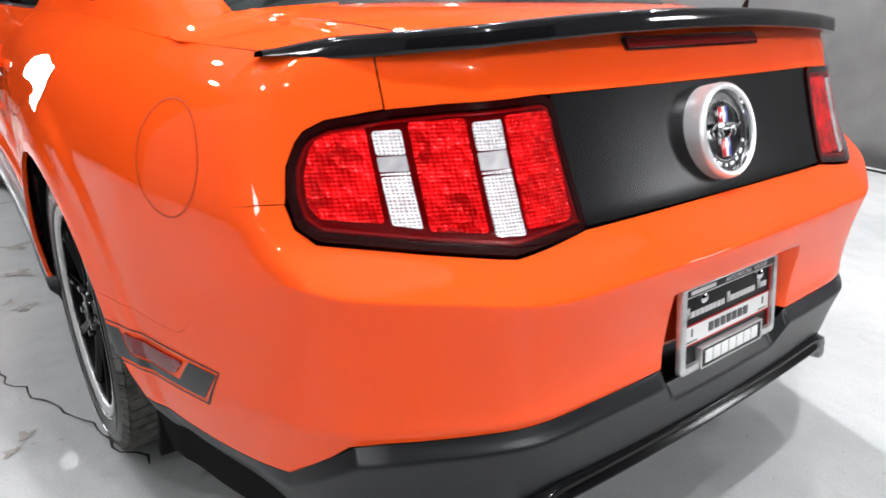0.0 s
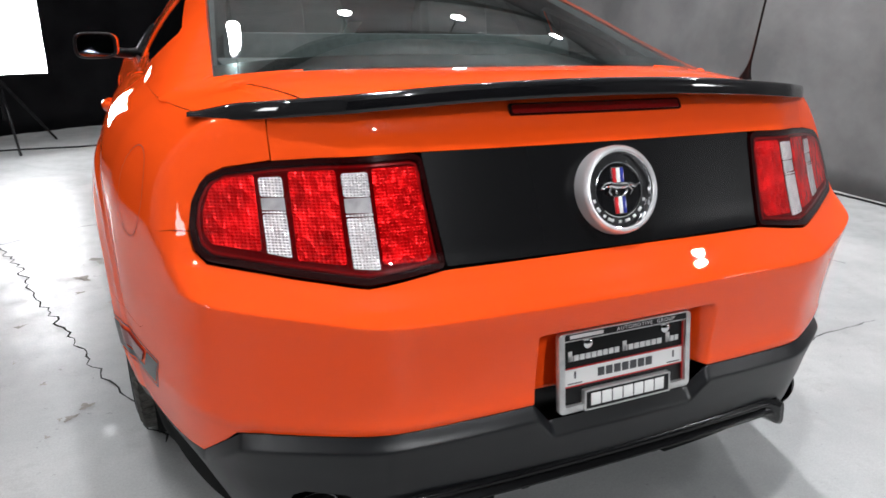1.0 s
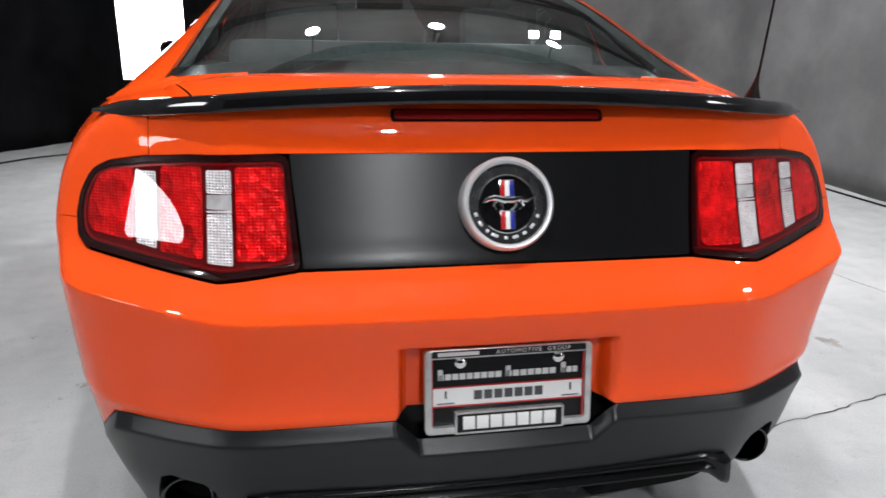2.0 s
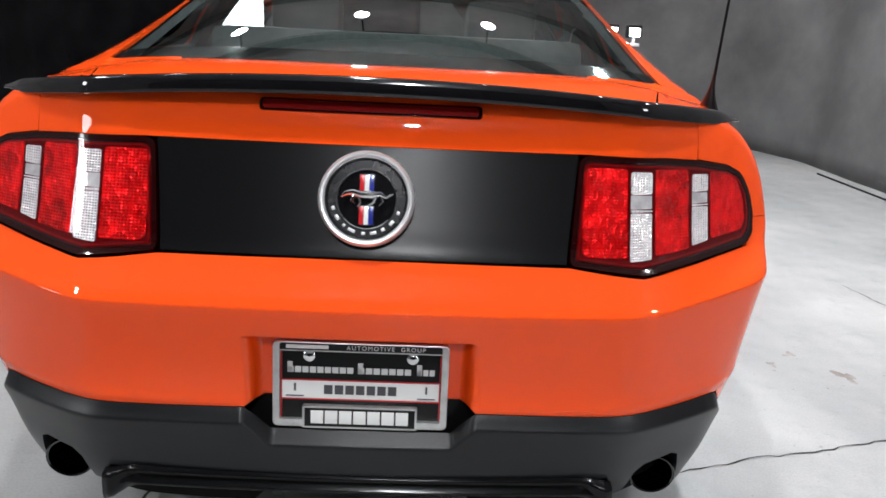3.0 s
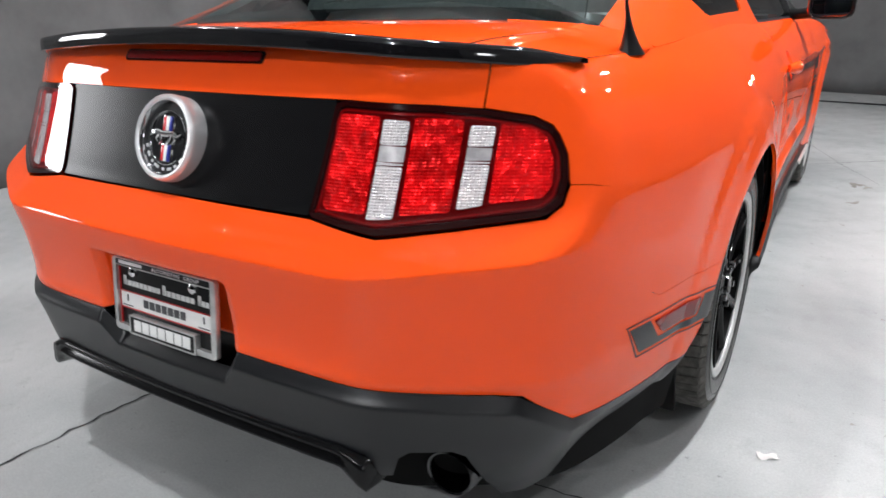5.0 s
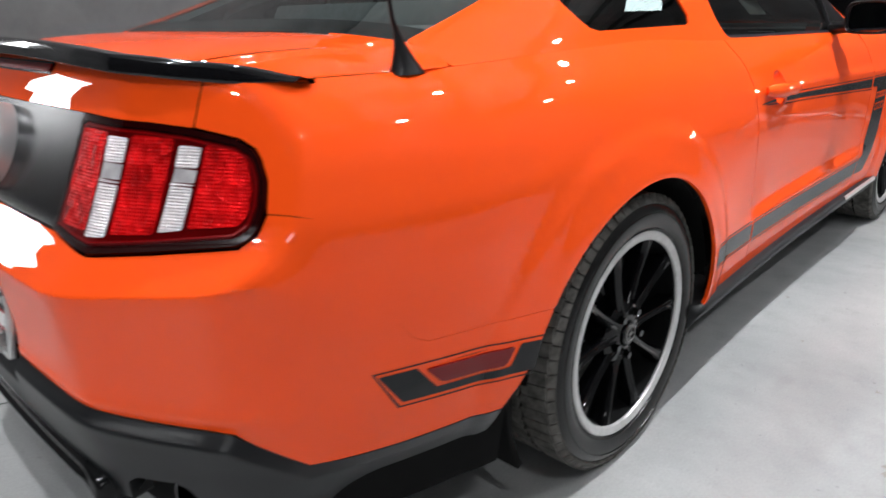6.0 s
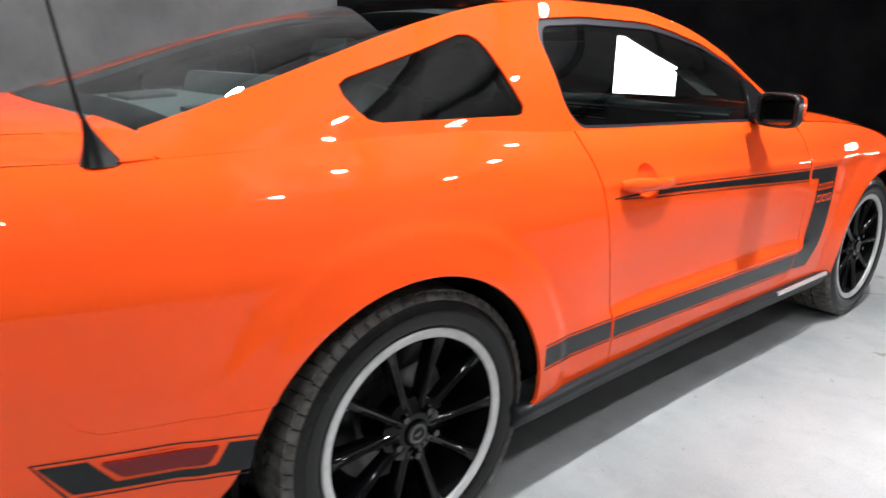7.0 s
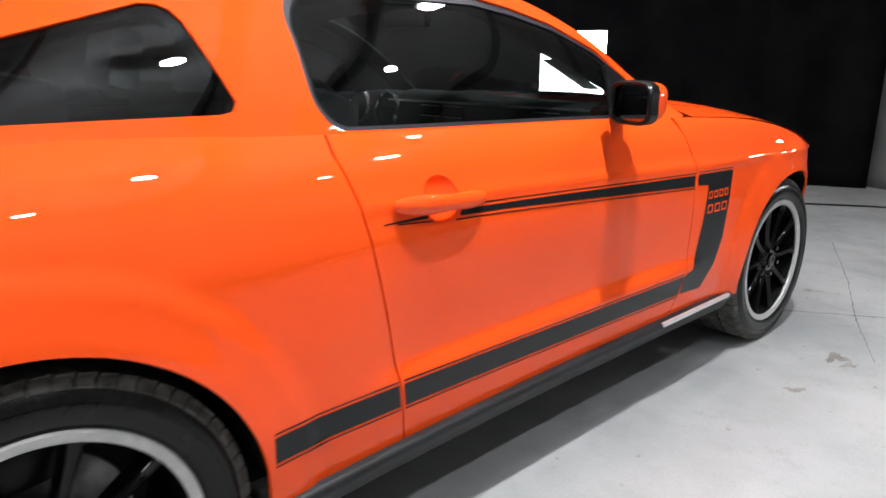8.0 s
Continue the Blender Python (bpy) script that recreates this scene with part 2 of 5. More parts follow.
def skin(s, z):
    """A point of the lower body: s runs from the middle of the rear along the right side (negative: left)."""
    s, z = np.broadcast_arrays(np.asarray(s, float), np.asarray(z, float))
    a = np.abs(s)
    x, y = ring(np.interp(a, RING_S, PHI), z)
    far = a > S_SIDE
    yf = PIVOT + a - S_SIDE
    x, y = np.where(far, side_x(yf, z), x), np.where(far, yf, y)
    inset = 0.05 * (1 - step(np.abs(x), 0.188, 0.206)) * step(z, 0.40, 0.41) * (1 - step(z, 0.616, 0.630)) * (a < 0.3)
    return np.stack([np.where(s < 0, -x, x), y + inset, z], -1)


rail_x = curve((0.66, 0.668), (1.1, 0.63), (1.54, 0.588), (1.8, 0.567), (2.2, 0.553), (2.5, 0.565), (2.8, 0.625), (3.15, 0.735))
rail_z = curve((0.66, 1.037), (0.87, 1.100), (1.07, 1.166), (1.22, 1.215), (1.4, 1.268), (1.67, 1.325), (2.0, 1.352), (2.3, 1.352), (2.55, 1.318), (2.8, 1.225), (3.15, 0.985))


def cabin(y, z):
    """A point of the upper side, between belt and roof rail; y negative never occurs, left is mirrored by the caller."""
    zb = belt(y)
    xb = side_x(y, zb)
    t = (z - zb) / np.maximum(rail_z(y) - zb, 0.02)
    x = xb + (rail_x(y) - xb) * t + 0.022 * np.sin(np.clip(t, 0, 1) * math.pi)
    return np.stack([x, np.asarray(y, float) + 0 * x, z], -1)


def in_polygon(p, poly):
    x, y = p[:, 0], p[:, 1]
    inside = np.zeros(len(p), bool)
    for (x0, y0), (x1, y1) in zip(poly, np.roll(poly, -1, 0)):
        hit = ((y0 > y) != (y1 > y)) & (x < (x1 - x0) * (y - y0) / ((y1 - y0) or 1e-12) + x0)
        inside ^= hit
    return inside


def dense(poly, spacing, round_corners=0.0):
    """An outline with its corners rounded and its sides cut to short pieces."""
    poly = [np.array(p, float) for p in poly]
    if round_corners:
        out = []
        for i, p in enumerate(poly):
            a, b = poly[i - 1] - p, poly[(i + 1) % len(poly)] - p
            la, lb = np.linalg.norm(a), np.linalg.norm(b)
            turn = math.acos(np.clip(a @ b / (la * lb), -1, 1))
            d = min(round_corners, la * 0.45, lb * 0.45)
            if turn > 2.8:
                out.append(p)
                continue
            pa, pb = p + a / la * d, p + b / lb * d
            for u in np.linspace(0, 1, 6):
                out.append((1 - u) ** 2 * pa + 2 * u * (1 - u) * p + u * u * pb)
        poly = out
    res = []
    for p, q in zip(poly, poly[1:] + poly[:1]):
        n = max(1, int(np.linalg.norm(q - p) / spacing))
        res += [p + (q - p) * i / n for i in range(n)]
    return np.array(res)


def sheet(name, surface, outline, mat, parent, label="", holes=(), spacing=0.02, proud=0.0, depth=0.010, corners=0.0, edge_mat=None, lines=()):
    """A panel cut out of a surface(u, v), with a turned-in edge. lines: v values on which extra rows of points lie."""
    loops = [dense(outline, spacing, corners)] + [dense(h, spacing, corners if len(h) < 12 else 0) for h in holes]
    pts, edges = [], []
    for lp in loops:
        k = len(pts)
        pts += list(lp)
        edges += [(k + i, k + (i + 1) % len(lp)) for i in range(len(lp))]
    lo, hi = loops[0].min(0), loops[0].max(0)
    us = np.arange(lo[0] + spacing / 2, hi[0], spacing)
    vs = np.unique(np.concatenate([np.arange(lo[1] + spacing / 2, hi[1], spacing), [v for v in lines if lo[1] < v < hi[1]]]))
    g = np.array([(u, v) for v in vs for u in us]).reshape(-1, 2)
    if len(g):
        keep = in_polygon(g, loops[0])
        for h in loops[1:]:
            keep &= ~in_polygon(g, h)
        border = np.concatenate(loops)
        g = g[keep]
        if len(g):
            near = np.array([np.min(np.abs(border - q).sum(1)) for q in g])
            g = g[near > spacing * 0.45]
    res = mathutils_cdt([Vector(p) for p in pts] + [Vector(p) for p in g], edges)
    v2 = np.array([tuple(v) for v in res[0]])
    tris = np.array([t for t in res[2] if len(t) == 3])
    c = v2[tris].mean(1)
    ok = in_polygon(c, loops[0])
    for h in loops[1:]:
        ok &= ~in_polygon(c, h)
    tris = tris[ok]
    e = 1e-3
    u, v = v2[:, 0], v2[:, 1]
    p0 = surface(u, v)
    nn = np.cross(surface(u + e, v) - surface(u - e, v), surface(u, v + e) - surface(u, v - e))
    nn /= np.maximum(np.linalg.norm(nn, axis=1, keepdims=True), 1e-12)
    p0 = p0 + nn * proud
    area = np.cross(v2[tris[:, 1]] - v2[tris[:, 0]], v2[tris[:, 2]] - v2[tris[:, 0]])
    tris = tris[np.abs(area) > 1e-10]
    area = area[np.abs(area) > 1e-10]
    tris[area < 0] = tris[area < 0][:, ::-1]
    verts, faces = list(p0), [tuple(t) for t in tris]
    loopn = [nn[i] for t in tris for i in t]
    count = {}
    for t in tris:
        for a, b in ((t[0], t[1]), (t[1], t[2]), (t[2], t[0])):
            count[(a, b)] = count.get((a, b), 0) + 1
    if depth:
        rim = [(a, b) for a, b in count if (b, a) not in count]
        low = {}
        for a, b in rim:
            for i in (a, b):
                if i not in low:
                    low[i] = len(verts)
                    verts.append(p0[i] - nn[i] * depth)
            faces.append((b, a, low[a], low[b]))
            f = np.cross(p0[a] - p0[b], verts[low[a]] - p0[b])
            f = f / max(np.linalg.norm(f), 1e-12)
            loopn += [f] * 4
    return build(name, verts, faces, mat, parent, label, loopn)


from mathutils.bvhtree import BVHTree
from mathutils.geometry import delaunay_2d_cdt


def mathutils_cdt(points, edges):
    return delaunay_2d_cdt(points, edges, [], 0, 1e-7)


def mirrored(surface):
    """The same surface on the left side of the car."""
    def left(u, v):
        p = surface(-u, v)
        return p * np.array([-1, 1, 1])
    return left


def arc(cy, r, a0, a1, n=40, to=sy):
    return [(to(cy + r * math.cos(a)), HUB_Z + r * math.sin(a)) for a in np.linspace(radians(a0), radians(a1), n)]


car = thing("sports_coupe", "glossy orange two-door sports coupe with black stripes on concrete", "car")

# dark inner shell: a black sheet added behind the panels so their gaps look shaded
for sgn, nm in ((1, "inner_shell"), (-1, "inner_shell")):
    ss = sgn * np.concatenate([np.linspace(0, S_SIDE, 60), np.linspace(S_SIDE + 0.04, sy(4.7), 90)])
    rows = []
    for z in np.linspace(0.2, 0.985, 26):
        p = skin(ss, np.minimum(z, belt(np.where(np.abs(ss) > S_SIDE, PIVOT + np.abs(ss) - S_SIDE, 0.5)) - 0.02))
        p[:, 0] -= sgn * 0.022 * np.clip(np.abs(p[:, 0]) / 0.8, 0, 1)
        p[:, 1] += 0.03 * (1 - step(np.abs(p[:, 0]), 0.6, 0.85)) * (p[:, 1] < 1)
        p[:, 1] += 0.05 * (np.abs(p[:, 0]) < 0.22) * (p[:, 1] < 1)
        rows.append(p)
    verts = np.concatenate(rows)
    n = len(ss)
    faces = []
    for i in range(len(rows) - 1):
        for j in range(n - 1):
            q = (i * n + j, i * n + j + 1, (i + 1) * n + j + 1, (i + 1) * n + j)
            m = verts[list(q)].mean(0)
            if min(math.hypot(m[1] - ARCH_Y, m[2] - HUB_Z) - ARCH_R, math.hypot(m[1] - FARCH_Y, m[2] - HUB_Z) - FARCH_R) > 0.03 and (m[2] > 0.325 or m[1] < 0.7):
                faces.append(q if sgn > 0 else q[::-1])
    build(nm, verts, faces, DARK, car, "dark sheet added behind the panel gaps")

# rear bumper cover: from the grey cladding up to the lamps and the seam on the flanks
GAP = 0.002
half = [(0, 0.487), (sx(0.21, 0.487), 0.487), (sx(0.5, 0.478), 0.478), (sx(0.70, 0.468), 0.468), (sx(0.744, 0.460), 0.460), (sx(0.76) + 0.02, 0.435), (sp(0.781, 0.303), 0.376), (sy(0.45), 0.368), (sy(0.60), 0.366),
        (sy(0.668), 0.3615)]
tail = [(sy(0.702), 0.400), (sy(0.728), 0.442), (sy(0.752), 0.488), (sy(0.783), 0.5450), (sy(0.64), 0.5535), (sy(0.505), 0.5605), (sy(0.475), 0.576), (sy(0.450), 0.612), (sy(0.38), 0.73), (sy(0.335), 0.808), (sp(0.80, 0.30), 0.815),
        (sp(0.765, 0.287), 0.816)]
lamp_low = [(sp(0.7635, 0.280), 0.804), (sp(0.7595, 0.270), 0.786), (sp(0.738, 0.250), 0.7675), (sx(0.62, 0.7505), 0.7505), (sx(0.504, 0.737), 0.737), (sx(0.43, 0.7445), 0.7445), (sx(0.367, 0.7525), 0.7525), (0, 0.755)]
right = half + tail + lamp_low


def ring_x(s):
    return np.interp(np.abs(s), RING_S, RING_X)


def creased(s, v):
    """The skin with its rows of points laid along the climbing crease."""
    return skin(s, lift(ring_x(s), v))


outline = [(s, float(unlift(ring_x(s), np.float64(z)))) for s, z in right + [(-s, z) for s, z in right[::-1]][1:-1]]
sheet("rear_bumper", creased, outline, PAINT, car, "orange bumper cover with a sunken plate recess", spacing=0.013,
      lines=(0.41, 0.495, 0.503, 0.612, 0.616, 0.620, 0.625, 0.630, 0.674, 0.678, 0.682, 0.685, 0.687, 0.689, 0.692, 0.695, 0.699))

# quarter panels
z_up = lambda y: float(belt(y))
door_y = lambda z: 1.735 + (0.954 - z) * 0.22 - 0.10 * max(0.0, 0.5 - z)
quarter = ([(sp(0.765, 0.287), 0.8172), (sp(0.80, 0.30), 0.8163), (sy(0.3350), 0.8080), (sy(0.380), 0.7300), (sy(0.4500), 0.6120), (sy(0.4752), 0.5764), (sy(0.5054), 0.5612), (sy(0.64), 0.5544), (sy(0.783), 0.5460)]
           + arc(ARCH_Y, ARCH_R, 148.3, -3, 60) + [(sy(1.50), 0.308), (sy(door_y(0.308)), 0.308)]
           + [(sy(door_y(z)), z) for z in (0.45, 0.6, 0.75, 0.9, 0.96)] + [(sy(1.745), z_up(1.745))]
           + [(sy(y), z_up(y)) for y in np.linspace(1.70, 0.32, 40)] + [(sx(0.70, 0.996), 0.996), (sx(0.6265, 1.0), 1.0), (sx(0.6265, 0.933), 0.933), (sp(0.70, 0.293), 0.9200), (sp(0.728, 0.302), 0.9065), (sp(0.742, 0.301), 0.8925), (sp(0.758, 0.298), 0.863), (sp(0.7635, 0.288), 0.826)])
for sgn in (1, -1):
    sheet("quarter_panel", skin if sgn > 0 else mirrored(skin), [(sgn * s, z) for s, z in quarter], PAINT, car, spacing=0.02)

# doors and front fenders
fgap = lambda z: 3.085 - 0.28 * max(0.0, z - 0.78) ** 1.0 - 0.5 * max(0.0, 0.46 - z) + 0.0
door = ([(sy(door_y(z) + 2.4 * GAP), z) for z in (0.955, 0.9, 0.75, 0.6, 0.45, 0.308)] + [(sy(y), 0.306) for y in (2.1, 2.5, 2.9)]
        + [(sy(fgap(z) - GAP), z) for z in (0.302, 0.38, 0.46, 0.6, 0.78, 0.9)] + [(sy(y), z_up(y)) for y in np.linspace(3.02, 1.75, 30)])
fender = ([(sy(fgap(z) + GAP), z) for z in (0.94, 0.9, 0.78, 0.6, 0.46, 0.38, 0.30)] + [(sy(3.3), 0.295), (sy(3.44), 0.295)] + arc(FARCH_Y, FARCH_R, 188, -8, 60)
          + [(sy(4.35), 0.28), (sy(4.64), 0.30)] + [(sy(4.66), 0.5), (sy(4.67), 0.66)] + [(sy(y), z_up(y)) for y in np.linspace(4.65, 3.04, 30)])
for sgn in (1, -1):
    f = skin if sgn > 0 else mirrored(skin)
    cup = [(sgn * (sy(1.975) + 0.052 * math.cos(a)), 0.848 + 0.05 * math.sin(a)) for a in np.linspace(0, 2 * math.pi, 28, endpoint=False)]
    sheet("door", f, [(sgn * s, z) for s, z in door], PAINT, car, holes=(cup,), spacing=0.022, lines=(0.45, 0.458, 0.466, 0.474, 0.482, 0.49, 0.498, 0.506, 0.515, 0.79, 0.81, 0.83, 0.85, 0.87))
    sheet("front_fender", f, [(sgn * s, z) for s, z in fender], PAINT, car, spacing=0.025)

# trunk lid: its upright strip and its top
sheet("trunk_lid", skin, [(sx(x, z), z) for x, z in ((-0.624, 0.932), (-0.55, 0.9385), (-0.40, 0.9435), (0.40, 0.9435), (0.55, 0.9385), (0.624, 0.932))] + [(sx(x, 1.034 - 0.087 * x * x), 1.034 - 0.087 * x * x) for x in np.linspace(0.624, -0.624, 25)], PAINT, car, spacing=0.02, depth=0)


def crown(x, y, v, z0):
    return z0 + (1.056 - z0) * (1 - np.abs(x / side_x(y, 0.998)) ** 4) * (1 - (1 - v) ** 3)


def deck(c0, c1, name, n=41):
    cols = np.linspace(c0, c1, n)
    ring_s = np.interp(np.abs(cols), (0, 0.78, 1), (0, sx(0.625), sy(0.655))) * np.sign(cols)
    ex = np.abs(skin(ring_s, np.full(n, 0.998))[:, 0])
    ez = np.where(np.abs(ring_s) < sx(0.66), np.maximum(1.034 - 0.087 * ex ** 2, 0.998), 0.998)
    edge = skin(ring_s, ez)
    nrm = np.cross(skin(ring_s + 1e-3, ez) - edge, skin(ring_s, ez + 1e-3) - edge)
    nrm /= np.linalg.norm(nrm, axis=1, keepdims=True)
    xe = float(side_x(0.66, 0.998))
    rows = []
    for v in np.linspace(0, 1, 25) ** 1.5:
        x = edge[:, 0] * (1 - v) + np.sign(cols) * np.interp(np.abs(cols), (0, 0.78, 1), (0, 0.655, xe)) * v
        y = edge[:, 1] * (1 - v) + (0.66 - 0.05 * (1 - cols ** 2)) * v
        rows.append(np.stack([x, y, crown(x, y, v, ez)], -1))
    ob = grid(name, rows, PAINT, car)
    me = ob.data
    want = np.array([tuple(q.vector) for q in me.vertex_normals])
    if want[:, 2].mean() < 0:
        want = -want
    for k, w in ((0, 1.0), (1, 0.7), (2, 0.4), (3, 0.15)):
        side_cols = np.abs(ring_s) > sx(0.66)
        blend = want[k * n:(k + 1) * n] * (1 - w) + nrm * w
        want[k * n:(k + 1) * n][side_cols] = blend[side_cols]
    want /= np.linalg.norm(want, axis=1, keepdims=True)
    me.normals_split_custom_set_from_vertices([tuple(q) for q in want])
    return ob


decks = [deck(-0.778, 0.778, "trunk_top", 61), deck(0.782, 1.0, "quarter_top"), deck(-1.0, -0.782, "quarter_top")]

# cabin sides with their window openings
qw = [(1.078, 1.118), (1.074, 1.095), (1.088, 1.066), (1.108, 1.047), (1.140, 1.040), (1.545, 1.040), (1.570, 1.045), (1.582, 1.062), (1.536, 1.205), (1.522, 1.226), (1.500, 1.236), (1.470, 1.236), (1.30, 1.186), (1.105, 1.132)]
dw = [(1.752, 1.235), (1.742, 1.05), (1.778, 0.998)] + [(y, z_up(y) + 0.004) for y in (1.95, 2.2, 2.5, 2.8, 2.98)] + [(y, float(rail_z(y)) - 0.045) for y in (2.82, 2.65, 2.5, 2.35, 2.2, 2.0)] + [(1.795, 1.292)]
dw = [tuple(q) for q in dense(dw, 0.05, 0.030)]
side = [(0.664, z_up(0.664))] + [(y, z_up(y)) for y in np.linspace(0.7, 3.1, 50)] + [(y, float(rail_z(y))) for y in np.linspace(3.14, 0.664, 70)]
for sgn in (1, -1):
    f = cabin if sgn > 0 else mirrored(cabin)
    flip = lambda poly: [(sgn * u, v) for u, v in poly]
    sheet("cabin_side", f, flip(side), PAINT, car, "orange pillars and roof rail", holes=(flip(qw), flip(dw)), spacing=0.025, depth=0.008, corners=0.012)
    small = lambda poly: [tuple(np.mean(poly, 0) + (np.array(p) - np.mean(poly, 0)) * np.array([0.955, 0.90])) for p in poly]
    sheet("pillar_lining", f, flip(side), INTERIOR, car, "charcoal trim", holes=(flip(small(qw)), flip(small(dw))), spacing=0.025, proud=-0.014, depth=0.02, corners=0.012)
    w = sheet("quarter_window", f, flip(qw), GLASS_DARK, car, "dark tinted quarter window", spacing=0.03, proud=-0.004, depth=0, corners=0.012)
    w = sheet("side_window", f, flip(dw), GLASS_SIDE, car, "raised door window of tinted glass", spacing=0.03, proud=-0.010, depth=0, corners=0.012)
    inner = dense(dw, 0.03, 0.012)
    mid = inner.mean(0)
    sheet("window_trim", f, flip(dw), TRIM, car, "black rubber window surround", holes=(flip([tuple(mid + (p - mid) * np.array([0.982, 0.905])) for p in inner]),), spacing=0.03, proud=-0.006,
          depth=0.004, corners=0.012)

# rear glass, roof, windscreen, bonnet
roof_mid = curve((0.61, 1.056), (0.87, 1.148), (1.07, 1.213), (1.3, 1.279), (1.55, 1.336), (1.8, 1.372), (2.1, 1.393), (2.4, 1.392), (2.62, 1.362), (3.0, 1.19), (3.38, 1.0))


def top(y0, y1, name, mat, label="", rows_n=24, bow0=0.0, bow1=0.0, drop=0.0, inset=0.0, pow_=2.4):
    f = np.linspace(-1, 1, 41)
    rows = []
    for v in np.linspace(0, 1, rows_n):
        ys = y0 + (y1 - y0) * v
        yy = ys + (bow0 * (1 - v) + bow1 * v) * (1 - f ** 2)
        x = f * (rail_x(ys) - inset)
        z = rail_z(ys) + (roof_mid(yy) - rail_z(ys)) * (1 - np.abs(f) ** pow_) - drop
        rows.append(np.stack([x, yy, z], -1))
    return grid(name, rows, mat, car, label)


w = top(0.663, 1.72, "rear_window", GLASS_REAR, "dark tinted sloping rear window", bow0=-0.05, bow1=0.06)
w.visible_shadow = False

# the foot of each rear pillar runs out softly over the deck
trees = []
for ob in decks:
    trees.append(BVHTree.FromPolygons([tuple(q.co) for q in ob.data.vertices], [tuple(q.vertices) for q in ob.data.polygons]))


def deck_z(x, y):
    hits = [t.ray_cast(Vector((x, y, 2)), Vector((0, 0, -1)))[0] for t in trees]
    hits = [h.z for h in hits if h is not None]
    if hits:
        return max(hits)
    return min((t.find_nearest(Vector((x, y, 1.0))) for t in trees), key=lambda r: r[3])[0].z


for sgn in (1, -1):
    crest = [Vector(tuple(map(float, cabin(0.664, z)))) for z in np.linspace(0.999, float(rail_z(0.664)), 7)]
    crest = [Vector((abs(q.x), q.y, q.z)) for q in crest]
    for f in np.linspace(0.99, 0.72, 12):
        y = 0.663 - 0.05 * (1 - f * f)
        crest.append(Vector((float(f * rail_x(0.663)), y, float(rail_z(0.663) + (roof_mid(y) - rail_z(0.663)) * (1 - f ** 2.4)))))
    rows = []
    for j, r in enumerate(np.linspace(1, 0, 12)):
        row = []
        for k, q in enumerate(crest):
            back = 0.13 * min(1.0, 0.45 + 0.1 * k) * float(1 - step(np.float64(k), 9, 18)) + 0.004
            foot = deck_z(sgn * q.x, q.y - 0.006)
            y = q.y - back * (1 - r)
            row.append((sgn * q.x, y, deck_z(sgn * q.x, y - 0.006 * r) + 0.0006 + (q.z - foot) * r * r))
        rows.append(row)
    grid("pillar_foot", rows, PAINT, car, flip=sgn < 0)

top(0.664, 0.735, "glass_border", BLACK_GLOSS, "black printed glass edge", rows_n=5, bow0=-0.05, bow1=-0.045, drop=0.003, inset=0.002)
top(1.725, 2.52, "roof", PAINT, bow0=0.06, bow1=0.09)
top(1.60, 2.56, "headliner", INTERIOR, "charcoal headliner", bow0=0.06, bow1=0.09, drop=0.035, inset=0.03)
top(2.525, 3.14, "windscreen", GLASS_FRONT, bow0=0.09, bow1=0.24)
for sgn in (1, -1):
    rows = []
    for v in np.linspace(0, 1, 14):
        ys, row = 2.525 + 0.615 * v, []
        for a in np.linspace(0.995, 0.865 if sgn < 0 else float(np.interp(v, (0, 0.2, 0.6, 1), (0.20, 0.30, 0.47, 0.58))), 8):
            yy = ys + (0.09 + 0.15 * v) * (1 - a * a)
            row.append((sgn * a * float(rail_x(ys)), yy, float(rail_z(ys) + (roof_mid(yy) - rail_z(ys)) * (1 - a ** 2.4)) - 0.014))
        rows.append(row)
    ob = grid("windscreen_pillar", rows, INTERIOR, car, "charcoal windscreen pillar trim")
    ob.modifiers.new("thick", "SOLIDIFY").thickness = 0.01
f = np.linspace(-1, 1, 41)
rows = []
for v in np.linspace(0, 1, 30):
    row = []
    for a in f:
        y = (3.16 + 0.24 * (1 - a * a)) * (1 - v) + (4.66 + 0.0 * a) * v
        e = float(side_x(3.1 + 1.57 * v, belt(3.1 + 1.57 * v)))
        zb = float(belt(3.1 + 1.57 * v))
        row.append((a * e, y, zb + (0.05 * (1 - step(y, 4.0, 4.67)) + 0.005) * (1 - abs(a) ** 3)))
    rows.append(row)
grid("bonnet", rows, PAINT, car)

# plain nose below the bonnet
rows = []
for z in np.linspace(0.22, float(belt(4.66)) - 0.004, 12):
    e = float(side_x(4.655, z)) - 0.004
    rows.append([(e * a, 4.66 + 0.10 * (1 - a * a) * math.sin(math.pi * (z - 0.1) / 0.75), z) for a in np.linspace(-1, 1, 25)])
grid("front_bumper", rows, PAINT, car, flip=True)

# floor pan and wheel houses
bm = bmesh.new()
box(bm, (1.56, 3.9, 0.05), pose(0, 2.45, 0.215))
box(bm, (0.9, 0.5, 0.04), pose(0, 0.45, 0.30))
part("floor_pan", bm, DARK, car, "black underbody")
for sgn in (1, -1):
    for cy, r in ((ARCH_Y, ARCH_R), (FARCH_Y, FARCH_R)):
        bm = bmesh.new()
        prof = [(r + 0.004, sgn * 0.925), (r + 0.012, sgn * 0.86), (r + 0.012, sgn * 0.60), (0.02, sgn * 0.60)]
        lathe(bm, prof, 56, "X", pose(0, cy, HUB_Z))
        bmesh.ops.delete(bm, geom=[q for q in bm.verts if q.co.z < 0.37], context="VERTS")
        for q in bm.verts:
            lim = float(side_x(q.co.y, q.co.z)) - 0.012
            if abs(q.co.x) > lim:
                q.co.x = sgn * lim
        part("wheel_house", bm, DARK, car)

